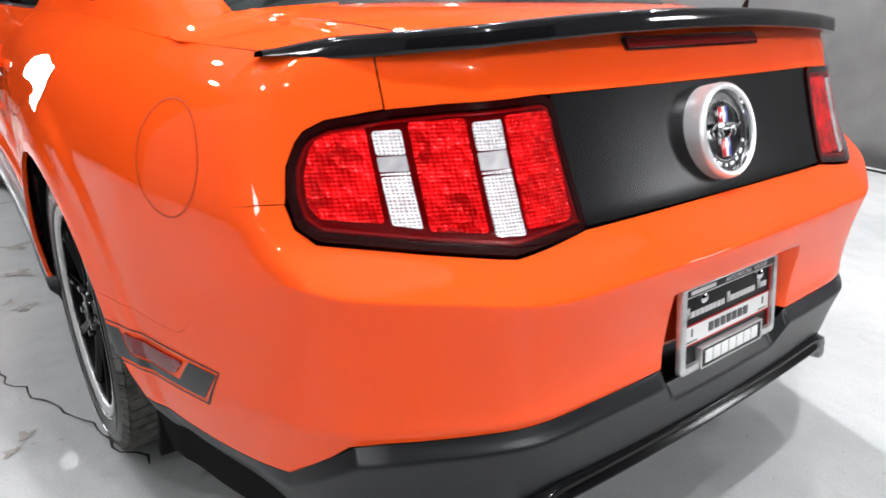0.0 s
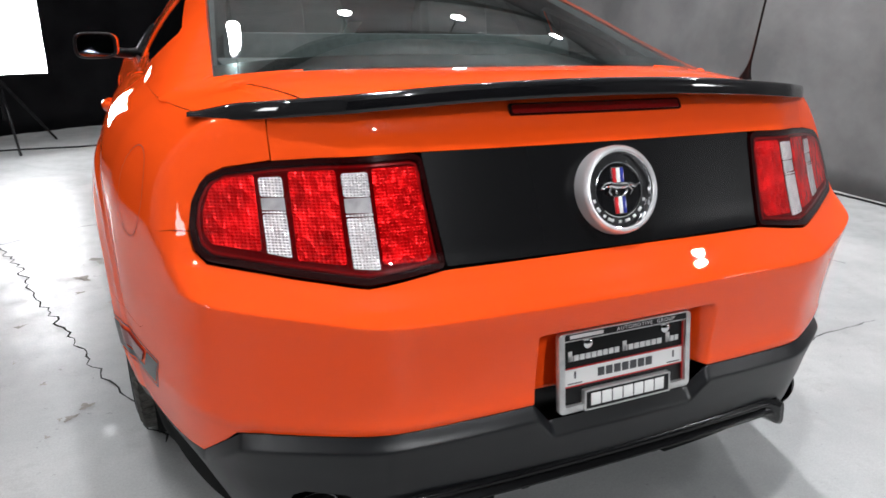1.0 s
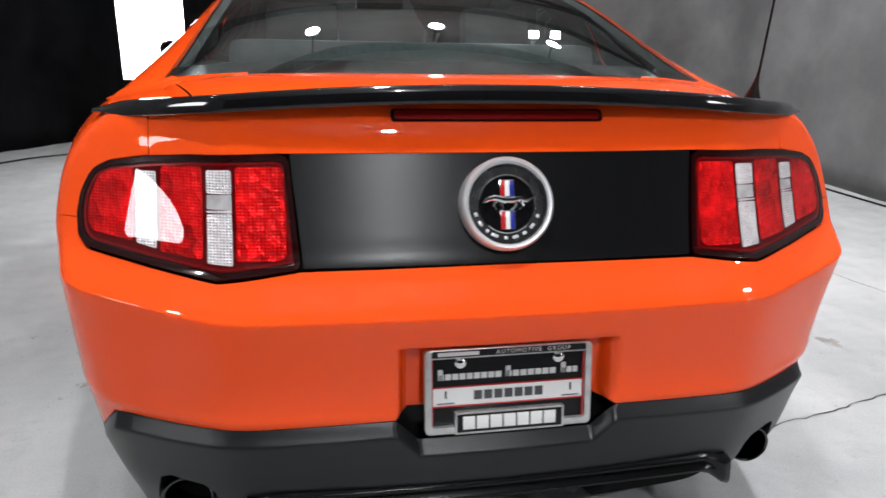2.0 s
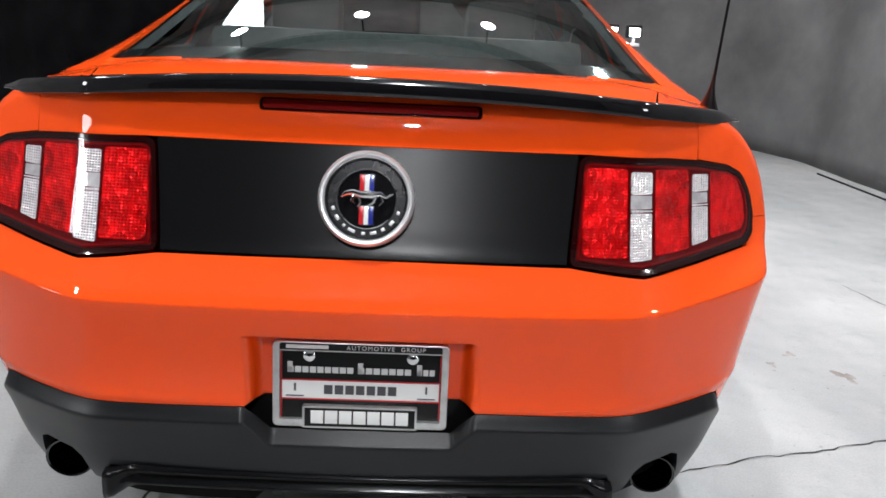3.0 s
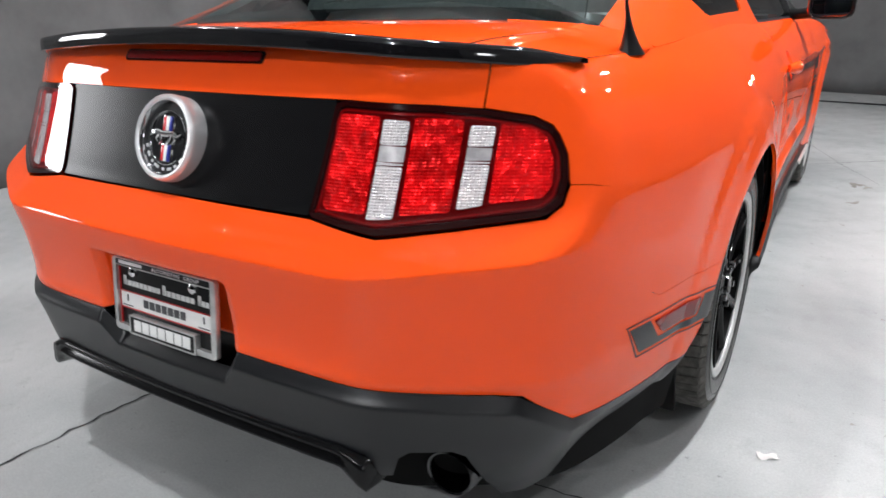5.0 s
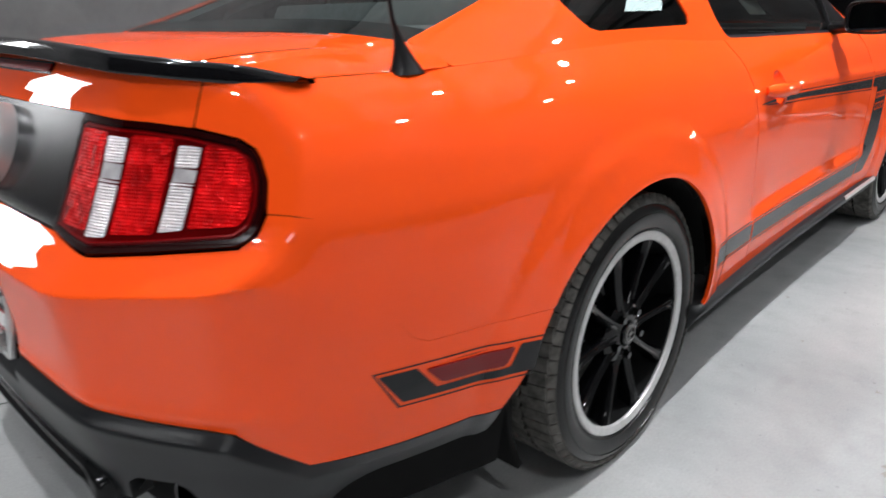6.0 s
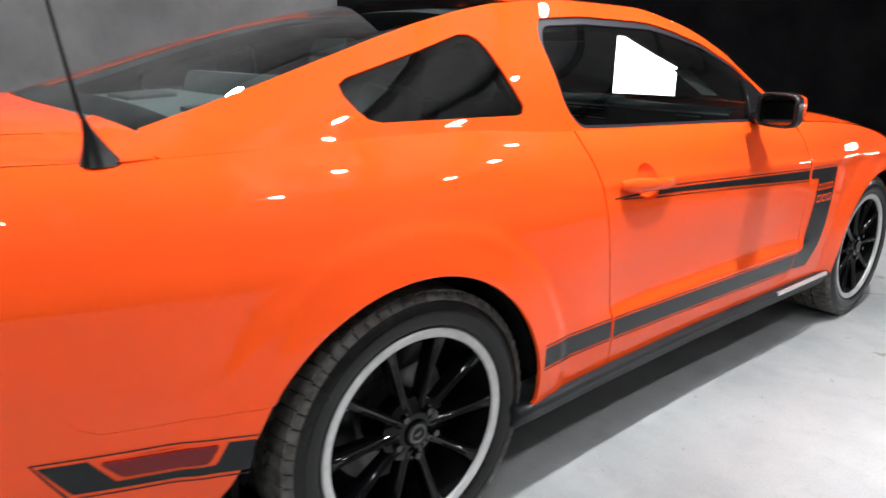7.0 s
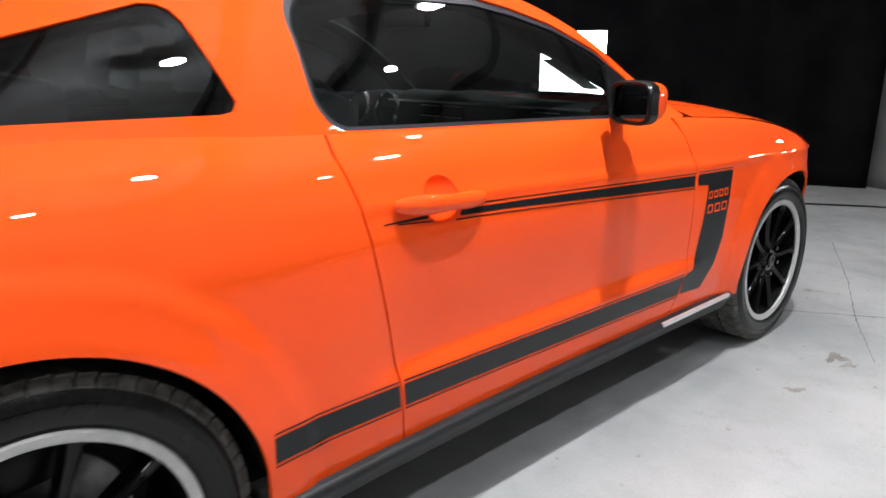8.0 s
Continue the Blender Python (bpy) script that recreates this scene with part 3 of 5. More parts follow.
# ---------------------------------------------------------------- the hall
def plain(name, verts, faces, mat, label):
    return build(name, verts, faces, mat, None, label, smooth=False, kind="structure")


CONCRETE = material("painted_concrete", (0.5, 0.5, 0.5), 0.4)


def concrete(m):
    """Worn grey floor paint: broad patches, scuffs, specks and a patchy gloss."""
    co = node(m, "ShaderNodeTexCoord")
    big = node(m, "ShaderNodeTexNoise", Scale=0.9, Detail=9.0, Roughness=0.65)
    mid = node(m, "ShaderNodeTexNoise", Scale=7.0, Detail=8.0, Roughness=0.7)
    spot = node(m, "ShaderNodeTexNoise", Scale=38.0, Detail=5.0, Roughness=0.6)
    for n in (big, mid, spot):
        wire(m, co, "Object", n, "Vector")
    base = node(m, "ShaderNodeValToRGB")
    base.color_ramp.elements[0].position, base.color_ramp.elements[1].position = 0.36, 0.62
    base.color_ramp.elements[0].color, base.color_ramp.elements[1].color = (0.34, 0.35, 0.35, 1), (0.50, 0.505, 0.50, 1)
    wire(m, big, "Fac", base, "Fac")
    scuff = node(m, "ShaderNodeMapRange", From_Min=0.56, From_Max=0.70, To_Min=0.0, To_Max=0.35)
    wire(m, mid, "Fac", scuff, "Value")
    mix = node(m, "ShaderNodeMix")
    mix.data_type = "RGBA"
    mix.inputs[7].default_value = (0.30, 0.295, 0.285, 1)
    wire(m, scuff, "Result", mix, 0)
    wire(m, base, "Color", mix, 6)
    grain = node(m, "ShaderNodeTexNoise", Scale=150.0, Detail=6.0, Roughness=0.75)
    wire(m, co, "Object", grain, "Vector")
    tone = node(m, "ShaderNodeMapRange", From_Min=0.3, From_Max=0.7, To_Min=0.76, To_Max=0.98)
    wire(m, grain, "Fac", tone, "Value")
    speck = node(m, "ShaderNodeMapRange", From_Min=0.66, From_Max=0.74, To_Min=0.0, To_Max=0.7)
    wire(m, spot, "Fac", speck, "Value")
    mix2 = node(m, "ShaderNodeMix")
    mix2.data_type = "RGBA"
    mix2.inputs[7].default_value = (0.16, 0.155, 0.15, 1)
    wire(m, speck, "Result", mix2, 0)
    m.node_tree.links.new(mix.outputs[2], mix2.inputs[6])
    mul = node(m, "ShaderNodeMix")
    mul.data_type, mul.blend_type = "RGBA", "MULTIPLY"
    mul.inputs[0].default_value = 1.0
    m.node_tree.links.new(mix2.outputs[2], mul.inputs[6])
    wire(m, tone, "Result", mul, 7)
    m.node_tree.links.new(mul.outputs[2], bsdf(m).inputs["Base Color"])
    gloss = node(m, "ShaderNodeMapRange", From_Min=0.3, From_Max=0.7, To_Min=0.26, To_Max=0.55)
    wire(m, mid, "Fac", gloss, "Value")
    wire(m, gloss, "Result", bsdf(m), "Roughness")
    bump = node(m, "ShaderNodeBump", Strength=0.25, Distance=0.003)
    wire(m, mid, "Fac", bump, "Height")
    wire(m, bump, "Normal", bsdf(m), "Normal")


concrete(CONCRETE)
CANVAS = mottled(material("grey_canvas", (0.2, 0.2, 0.2), 0.85), (0.085, 0.085, 0.086), (0.14, 0.14, 0.14), 1.6, 8.0, bump=0.3, bump_scale=90)
CURTAIN = mottled(material("black_cloth", (0.008, 0.008, 0.009), 0.95, spec=0.04), (0.0025, 0.0025, 0.003), (0.006, 0.006, 0.0066), 3.0)
CEIL = mottled(material("dark_ceiling", (0.05, 0.05, 0.05), 0.9), (0.28, 0.30, 0.30), (0.41, 0.43, 0.43), 2.0)

plain("floor", [(-7, -6, 0), (7, -6, 0), (7, 10, 0), (-7, 10, 0)], [(0, 1, 2, 3)], CONCRETE, "pale painted concrete floor with cracks and stains")
plain("ceiling", [(-7, -6, CEILING_Z + 0.4), (7, -6, CEILING_Z + 0.4), (7, 10, CEILING_Z + 0.4), (-7, 10, CEILING_Z + 0.4)], [(3, 2, 1, 0)], CEIL, "dark hall ceiling")


for i, y in enumerate(np.arange(-5.0, 8.6, 1.3)):
    bm = bmesh.new()
    box(bm, (9.0, 0.05, 0.12), pose(0, float(y), CEILING_Z + 0.30), 0.006)
    part("ceiling_beam", bm, STEEL, None, "dark steel beam under the hall ceiling", kind="structure")


def hanging(name, plan, mat, label, wave=0.03, pitch=0.5, top_z=CEILING_Z + 0.4):
    """A cloth wall that follows a line on the floor, with soft folds."""
    pts = [np.array(p, float) for p in plan]
    line = []
    for a, b in zip(pts, pts[1:]):
        n = max(2, int(np.linalg.norm(b - a) / 0.08))
        line += [a + (b - a) * i / n for i in range(n)]
    line.append(pts[-1])
    line = np.array(line)
    for _ in range(6):
        line[1:-1] = (line[:-2] + 2 * line[1:-1] + line[2:]) / 4
    d = np.gradient(line, axis=0)
    d /= np.linalg.norm(d, axis=1, keepdims=True)
    nrm = np.stack([-d[:, 1], d[:, 0]], 1)
    s = np.concatenate([[0], np.cumsum(np.linalg.norm(np.diff(line, axis=0), axis=1))])
    rows = []
    for z in np.linspace(0.0, top_z, 24):
        k = wave * (np.sin(s * 6.28 / pitch + 0.4 * np.sin(z * 1.3)) + 0.6 * np.sin(s * 6.28 / (pitch * 0.37) + z * 0.8)) * (0.5 + 0.5 * z / top_z)
        q = line + nrm * k[:, None]
        rows.append(np.column_stack([q, np.full(len(q), z)]))
    ob = grid(name, rows, mat, None, label, kind="structure")
    mod = ob.modifiers.new("thick", "SOLIDIFY")
    mod.thickness = 0.02
    return ob


hanging("wall_east", [(3.9, -5.5), (3.9, 5.6), (3.5, 6.7), (2.6, 7.4), (1.6, 7.9), (-0.2, 8.4)], CANVAS, "grey canvas backdrop along the hall", 0.012, 1.7)
hanging("wall_west", [(-3.72, 3.76), (-3.7, 3.4), (-3.6, -5.5)], CANVAS, "grey canvas backdrop with soft folds", 0.02, 1.1)
hanging("wall_north", [(-0.05, 8.25), (-0.6, 7.95), (-1.6, 7.45), (-2.7, 6.7), (-3.4, 5.7), (-3.85, 4.4), (-3.9, 3.6)], CURTAIN, "black cloth curtain behind the car", 0.03, 0.6)
# South side is unseen: black cloth added so the tail reflects darkness.
hanging("wall_south", [(-3.7, -5.4), (3.95, -5.4)], CURTAIN, "unseen black cloth added behind the walk", 0.03, 0.6)


def emitter(name, power, color=(0.985, 1.0, 1.03)):
    return material(name, (0.8, 0.8, 0.8), 0.6, emit=color, power=power)


SOFT = [emitter("softbox_cloth", p) for p in SOFTBOX_POWERS]
LAMP_SHELL = material("lamp_enamel", (0.05, 0.05, 0.052), 0.5)
LAMP = emitter("ceiling_lamp_glow", CEILING_LAMP_POWER)
KEY = emitter("key_lamp_glow", KEY_LAMP_POWER)
SPOT = emitter("bright_lamp_glow", BRIGHT_LAMP_POWER)
BACK = emitter("back_lamp_glow", BACK_LAMP_POWER)
OVERHEAD = emitter("overhead_lamp_glow", OVERHEAD_LAMP_POWER)
WORK = emitter("work_lamp_glow", WORK_LAMP_POWER)


def softbox(at, towards, width, height, low, cloth):
    """A lit cloth box on a tripod."""
    d = Vector((towards[0] - at[0], towards[1] - at[1], 0)).normalized()
    ob = thing("softbox", "lit white studio softbox on a black tripod", "studio light", (at[0], at[1], 0), "studio softboxes")
    ob.rotation_euler = (0, 0, math.atan2(d.x, -d.y))
    bm = bmesh.new()
    box(bm, (width, 0.012, height), pose(0, -0.006, low + height / 2))
    part("diffuser", bm, cloth, ob, "glowing white cloth")
    bm = bmesh.new()
    bmesh.ops.create_cone(bm, cap_ends=True, segments=4, radius1=1, radius2=0.25, depth=1, matrix=pose(0, 0.18, low + height / 2, -90, 0, 0) @ Matrix.Diagonal((width * 0.70, height * 0.70, 0.34, 1)) @ pose(0, 0, 0, 0, 0, 45))
    part("shell", bm, CURTAIN, ob, "black cloth shell")
    bm = bmesh.new()
    tube(bm, [(0, 0.38, 0.25), (0, 0.38, low + height / 2)], 0.014)
    part("pole", bm, BLACK_SATIN, ob)
    for k in range(3):
        a = k * 2.094 + 0.4
        bm = bmesh.new()
        tube(bm, [(0, 0.38, 0.62), (0.5 * math.cos(a), 0.38 + 0.5 * math.sin(a), 0.012)], 0.011)
        part("leg", bm, BLACK_SATIN, ob)
    return ob


softbox((-1.81, 5.95), (0.3, 1.2), 0.57, 0.73, 0.68, SOFT[0])
softbox((-3.05, -0.90), (-0.2, 0.4), 0.42, 0.55, 1.28, SOFT[1])
softbox((3.1, -2.2), (0.2, 0.3), 0.4, 0.42, 1.45, SOFT[2])

for x, y in [(x, y) for y in (-0.8, 1.8, 4.2) for x in (-2.9, -1.7, -0.5, 0.7, 1.9, 3.1) if (y > 3 or abs(x) > (1.5 if y > 0 else 2.5)) and (x, y) != (1.9, 1.8)] + [(1.6, 2.3), (0.06, -3.7), (-0.25, -0.35)]:
    lamp = thing("ceiling_lamp", "round dark ceiling lamp with a lit white bulb", "ceiling lamp", (x, y, CEILING_Z), "ceiling lamps")
    bm = bmesh.new()
    tube(bm, [(0, 0, 0.0), (0, 0, 0.4)], 0.01)
    part("stem", bm, BLACK_SATIN, lamp)
    bm = bmesh.new()
    lathe(bm, [(0.001, -0.016), (0.068, -0.016), (0.078, 0.0), (0.030, 0.035), (0.001, 0.04)], 24, "Z")
    part("housing", bm, LAMP_SHELL, lamp)
    bm = bmesh.new()
    bmesh.ops.create_uvsphere(bm, u_segments=20, v_segments=12, radius=0.044, matrix=pose(0, 0, -0.034) @ Matrix.Diagonal((1.6, 1.6, 0.4, 1)))
    part("diffuser", bm, KEY if x == 1.6 else BACK if y < -3 else OVERHEAD if y == -0.35 else SPOT if x > 1.5 and y < 3 else LAMP, lamp)

stand = thing("work_lamp", "twin halogen work lamp on a pale tripod, switched on", "work lamp", (2.1, 6.3, 0))
bm = bmesh.new()
tube(bm, [(0, 0, 0.12), (0, 0, 0.56)], 0.03)
tube(bm, [(0, 0, 0.55), (0, 0, 1.02)], 0.024)
part("pole", bm, SILVER, stand)
bm = bmesh.new()
box(bm, (0.37, 0.03, 0.03), pose(0, 0, 1.03), 0.004)
part("crossbar", bm, SILVER, stand)
for k in range(3):
    a = k * 2.094 - 1.0
    bm = bmesh.new()
    tube(bm, [(0, 0, 0.21), (0.46 * math.cos(a), 0.46 * math.sin(a), 0.016)], 0.015)
    part("leg", bm, SILVER, stand)
    bm = bmesh.new()
    tube(bm, [(0.43 * math.cos(a), 0.43 * math.sin(a), 0.027), (0.47 * math.cos(a), 0.47 * math.sin(a), 0.016)], 0.018)
    part("rubber_foot", bm, BLACK_SATIN, stand, "black rubber foot")
for z in (0.555, 0.21):
    bm = bmesh.new()
    lathe(bm, [(0.026, -0.02), (0.04, -0.02), (0.04, 0.02), (0.026, 0.02)], 16, "Z", pose(0, 0, z), closed=True)
    part("collar", bm, BLACK_SATIN, stand, "black clamp collar")
for dx in (-0.12, 0.12):
    bm = bmesh.new()
    box(bm, (0.03, 0.02, 0.09), pose(dx, 0, 1.08), 0.003)
    part("bracket", bm, SILVER, stand)
    bm = bmesh.new()
    box(bm, (0.15, 0.08, 0.12), pose(dx, 0.02, 1.16, -10), 0.01)
    head = part("lamp_head", bm, BLACK_SATIN, stand)
    bm = bmesh.new()
    box(bm, (0.10, 0.006, 0.075), pose(dx, -0.025, 1.152, -10))
    part("lens", bm, WORK, stand, "glowing halogen lens")

# ---------------------------------------------------------------- details of the car
RED_LENS = material("red_lens", (0.8, 0.006, 0.008), 0.26, 0.45, spec=0.08)
RED_EDGE = material("red_lens_edge", (0.22, 0.002, 0.003), 0.12, 0.2, spec=0.4)
CLEAR_GREY = mottled(material("grey_lens", (0.4, 0.4, 0.41), 0.12, 0.3), (0.50, 0.50, 0.51), (0.70, 0.70, 0.71), 40, 3.0)
RED_DEEP = material("red_lens_base", (0.08, 0.001, 0.0014), 0.5, spec=0.0)
LENS_COVER = glass("lamp_cover", (1.0, 0.97, 0.97))
CLEAR_LENS = mottled(material("clear_lens", (0.7, 0.7, 0.72), 0.18, 0.25, 1.0, 0.02), (0.72, 0.72, 0.74), (0.95, 0.94, 0.95), 30, 3.0)
LAMP_DARK = material("lamp_housing", (0.014, 0.0008, 0.001), 0.10, 0.0, 0.5, 0.015, spec=0.2)
LAMP_RED_DARK = material("brake_lens", (0.17, 0.002, 0.002), 0.3, 0.0, 0.35, 0.02, spec=0.1)


def optic(m, ribs, cell, strength, weight, tones=None):
    """A moulded lens: fine cross ribs over pillow facets, each facet with its own tone."""
    co = node(m, "ShaderNodeTexCoord")
    height = None
    for k, direction in enumerate(("Z", "X")):
        w = node(m, "ShaderNodeTexWave", Scale=ribs * (1.0 if k == 0 else 0.8), Distortion=0.6, Detail=1.0)
        w.bands_direction = direction
        wire(m, co, "Object", w, "Vector")
        if height is None:
            height = w
        else:
            add = node(m, "ShaderNodeMath")
            wire(m, height, "Fac", add, 0)
            wire(m, w, "Fac", add, 1)
            height = add
    mp = node(m, "ShaderNodeMapping")
    mp.inputs["Scale"].default_value = (1.0, 0.4, 0.75)
    wire(m, co, "Object", mp, "Vector")
    n = node(m, "ShaderNodeTexVoronoi", Scale=cell)
    wire(m, mp, "Vector", n, "Vector")
    fine = node(m, "ShaderNodeMath")
    fine.operation = "MULTIPLY"
    fine.inputs[1].default_value = weight
    wire(m, height, "Value", fine, 0)
    sc = node(m, "ShaderNodeMath")
    sc.operation = "MULTIPLY_ADD"
    sc.inputs[1].default_value = 3.0
    wire(m, n, "Distance", sc, 0)
    wire(m, fine, "Value", sc, 2)
    b = node(m, "ShaderNodeBump", Strength=strength, Distance=0.004)
    wire(m, sc, "Value", b, "Height")
    wire(m, b, "Normal", bsdf(m), "Normal")
    if tones:
        split = node(m, "ShaderNodeSeparateColor")
        wire(m, n, "Color", split, "Color")
        soft = node(m, "ShaderNodeTexNoise", Scale=cell * 0.35, Detail=3.0)
        wire(m, co, "Object", soft, "Vector")
        mean = node(m, "ShaderNodeMath")
        mean.operation = "MULTIPLY_ADD"
        mean.inputs[1].default_value = 0.28
        wire(m, split, "Red", mean, 0)
        wire(m, soft, "Fac", mean, 2)
        ramp = node(m, "ShaderNodeValToRGB")
        ramp.color_ramp.elements[0].position, ramp.color_ramp.elements[1].position = 0.36, 0.92
        ramp.color_ramp.elements[0].color, ramp.color_ramp.elements[1].color = (*tones[0], 1), (*tones[1], 1)
        wire(m, mean, "Value", ramp, "Fac")
        wire(m, ramp, "Color", bsdf(m), "Base Color")


optic(RED_LENS, 60.0, 62.0, 0.65, 0.24, ((0.36, 0.0006, 0.001), (1.0, 0.006, 0.008)))
optic(CLEAR_LENS, 70.0, 90.0, 0.6, 0.8)


lamp_outline = [(sx(0.366, 0.7555), 0.7555), (sx(0.43, 0.7475), 0.7475), (sx(0.505, 0.740), 0.740), (sx(0.62, 0.7535), 0.7535), (sp(0.737, 0.250), 0.7705), (sp(0.7575, 0.270), 0.789), (sp(0.7615, 0.286), 0.824), (sp(0.756, 0.297), 0.862),
                (sp(0.740, 0.300), 0.8905), (sp(0.726, 0.301), 0.904), (sp(0.698, 0.291), 0.9175), (sx(0.62, 0.930), 0.930), (sx(0.55, 0.9365), 0.9365), (sx(0.40, 0.9415), 0.9415), (sx(0.381, 0.935), 0.935)]


def inset_poly(poly, d):
    p = dense(poly, 0.012, 0.012)
    t = np.roll(p, -1, 0) - np.roll(p, 1, 0)
    t /= np.linalg.norm(t, axis=1, keepdims=True)
    return [tuple(q) for q in p + np.stack([-t[:, 1], t[:, 0]], 1) * d]


segments = (("red_lens", RED_LENS, [(0.388, 0.777), (0.389, 0.913), (0.398, 0.921), (0.471, 0.920), (0.472, 0.769), (0.40, 0.769)]),
            ("red_lens", RED_LENS, [(0.529, 0.770), (0.528, 0.919), (0.601, 0.915), (0.603, 0.776)]),
            ("red_lens", RED_LENS, [(0.656, 0.788), (0.654, 0.911), (0.700, 0.903), (0.722, 0.888), (0.738, 0.85), (0.741, 0.815), (0.731, 0.797)]))


def clear_block(x0, x1, z0, z1, slope):
    return [(x0, z0), (x0, z1), (x1, z1 - 0.002), (x1, z0 + slope)]


columns = ((0.478, 0.520, 0.762, 0.915, 0.003), (0.611, 0.647, 0.780, 0.906, 0.006))
for sgn in (1, -1):
    lamp = sheet("tail_lamp", skin, [(sgn * s, z) for s, z in lamp_outline], LAMP_DARK, car, "dark smoked tail lamp with red and clear lenses", spacing=0.012, proud=0.001, depth=0.016, corners=0.010)
    rim = inset_poly(lamp_outline, 0.009)
    sheet("lamp_rim", skin, [(sgn * s, z) for s, z in dense(lamp_outline, 0.012, 0.012)], LAMP_DARK, lamp, holes=([(sgn * s, z) for s, z in rim],), spacing=0.012, proud=0.006, depth=0.006)
    sheet("lens_base", skin, [(sgn * s, z) for s, z in inset_poly(lamp_outline, 0.011)], RED_DEEP, lamp, spacing=0.012, proud=0.0025, depth=0.0)
    sheet("inner_rim", skin, [(sgn * s, z) for s, z in inset_poly(lamp_outline, 0.0135)], RED_EDGE, lamp, "dark red moulded edge", holes=([(sgn * s, z) for s, z in inset_poly(lamp_outline, 0.0165)],), spacing=0.012, proud=0.0050, depth=0.002)
    w = sheet("lens_cover", skin, [(sgn * s, z) for s, z in inset_poly(lamp_outline, 0.008)], LENS_COVER, lamp, "clear glossy lamp cover", spacing=0.012, proud=0.0072, depth=0.0)
    w.visible_shadow = False
    put = lambda poly: [(sgn * sx(x, z), z) for x, z in poly]
    for nm, mt, poly in segments:
        sheet(nm, skin, put(poly), mt, lamp, spacing=0.012, proud=0.0042, depth=0.004, corners=0.007)
    for x0, x1, z0, z1, slope in columns:
        h = z1 - z0
        sheet("clear_lens", skin, put(clear_block(x0, x1, z0, z0 + 0.54 * h, slope)), CLEAR_LENS, lamp, "ribbed clear lens", spacing=0.012, proud=0.0045, depth=0.004, corners=0.004)
        sheet("clear_step", skin, put(clear_block(x0, x1, z0 + 0.545 * h, z0 + 0.575 * h, 0.0)), CLEAR_LENS, lamp, spacing=0.012, proud=0.0052, depth=0.004, corners=0.001)
        sheet("clear_band", skin, put(clear_block(x0, x1, z0 + 0.580 * h, z0 + 0.742 * h, 0.0)), CLEAR_GREY, lamp, "plain grey lens band", spacing=0.012, proud=0.0032, depth=0.003, corners=0.002)
        sheet("clear_lens", skin, put(clear_block(x0, x1, z0 + 0.745 * h, z1, 0.0)), CLEAR_LENS, lamp, "ribbed clear lens", spacing=0.012, proud=0.0045, depth=0.004, corners=0.005)

# satin black panel between the lamps, with its round badge
sheet("tail_panel", skin, [(-sx(0.361, 0.7575), 0.7575), (sx(0.361, 0.7575), 0.7575), (sx(0.379, 0.942), 0.942), (-sx(0.379, 0.942), 0.942)], PANEL_SATIN, car, "satin black panel between the lamps", spacing=0.015, proud=0.001, depth=0.015, corners=0.004)
BADGE = pose(0, 0.148, 0.855, -18)
BADGE_SILVER = material("badge_silver", (0.76, 0.76, 0.77), 0.32, 0.55)
BADGE_GREY = mottled(material("badge_grey", (0.06, 0.06, 0.063), 0.22, 0.7), (0.05, 0.05, 0.053), (0.09, 0.09, 0.093), 50)
bm = bmesh.new()
lathe(bm, [(0.0845, 0.012), (0.0845, -0.020), (0.0830, -0.027), (0.0790, -0.0315), (0.0750, -0.031), (0.0725, -0.027)], 72, "Y", BADGE)
badge = part("badge", bm, BADGE_SILVER, car, "round badge with a brushed silver ring")
bm = bmesh.new()
lathe(bm, [(0.0725, -0.027), (0.0715, -0.0265), (0.0685, -0.014)], 72, "Y", BADGE)
part("inner_bezel", bm, CHROME, badge, "bright chrome bezel")
bm = bmesh.new()
lathe(bm, [(0.0690, -0.013), (0.0680, -0.0165), (0.0530, -0.0165), (0.0515, -0.014)], 72, "Y", BADGE)
part("letter_band", bm, BADGE_GREY, badge, "dark grey band")
bm = bmesh.new()
lathe(bm, [(0.0005, -0.0155), (0.05, -0.0145), (0.0515, -0.013)], 72, "Y", BADGE)
part("badge_disc", bm, BLACK_GLOSS, badge, "glossy black disc")
bm = bmesh.new()
lathe(bm, [(0.0508, -0.0145), (0.0514, -0.0185), (0.0528, -0.0180), (0.0532, -0.0150)], 72, "Y", BADGE)
part("inner_ring", bm, CHROME, badge)
for z0, h in ((0.028, 0.028), (-0.029, 0.032)):
    bm = bmesh.new()
    box(bm, (0.0275, 0.003, h + 0.003), BADGE @ pose(0, -0.0165, z0), 0.0006)
    part("enamel_frame", bm, CHROME, badge)
    for dx, colr in ((-0.0084, (0.55, 0.02, 0.025)), (0, (0.85, 0.85, 0.85)), (0.0084, (0.02, 0.03, 0.25))):
        bm = bmesh.new()
        box(bm, (0.0080, 0.004, h), BADGE @ pose(dx, -0.018, z0), 0.0006)
        nm = "enamel_%d" % int(colr[0] * 100)
        part("enamel_bar", bm, bpy.data.materials.get(nm) or material(nm, colr, 0.2, coat=1.0), badge)
bm = bmesh.new()
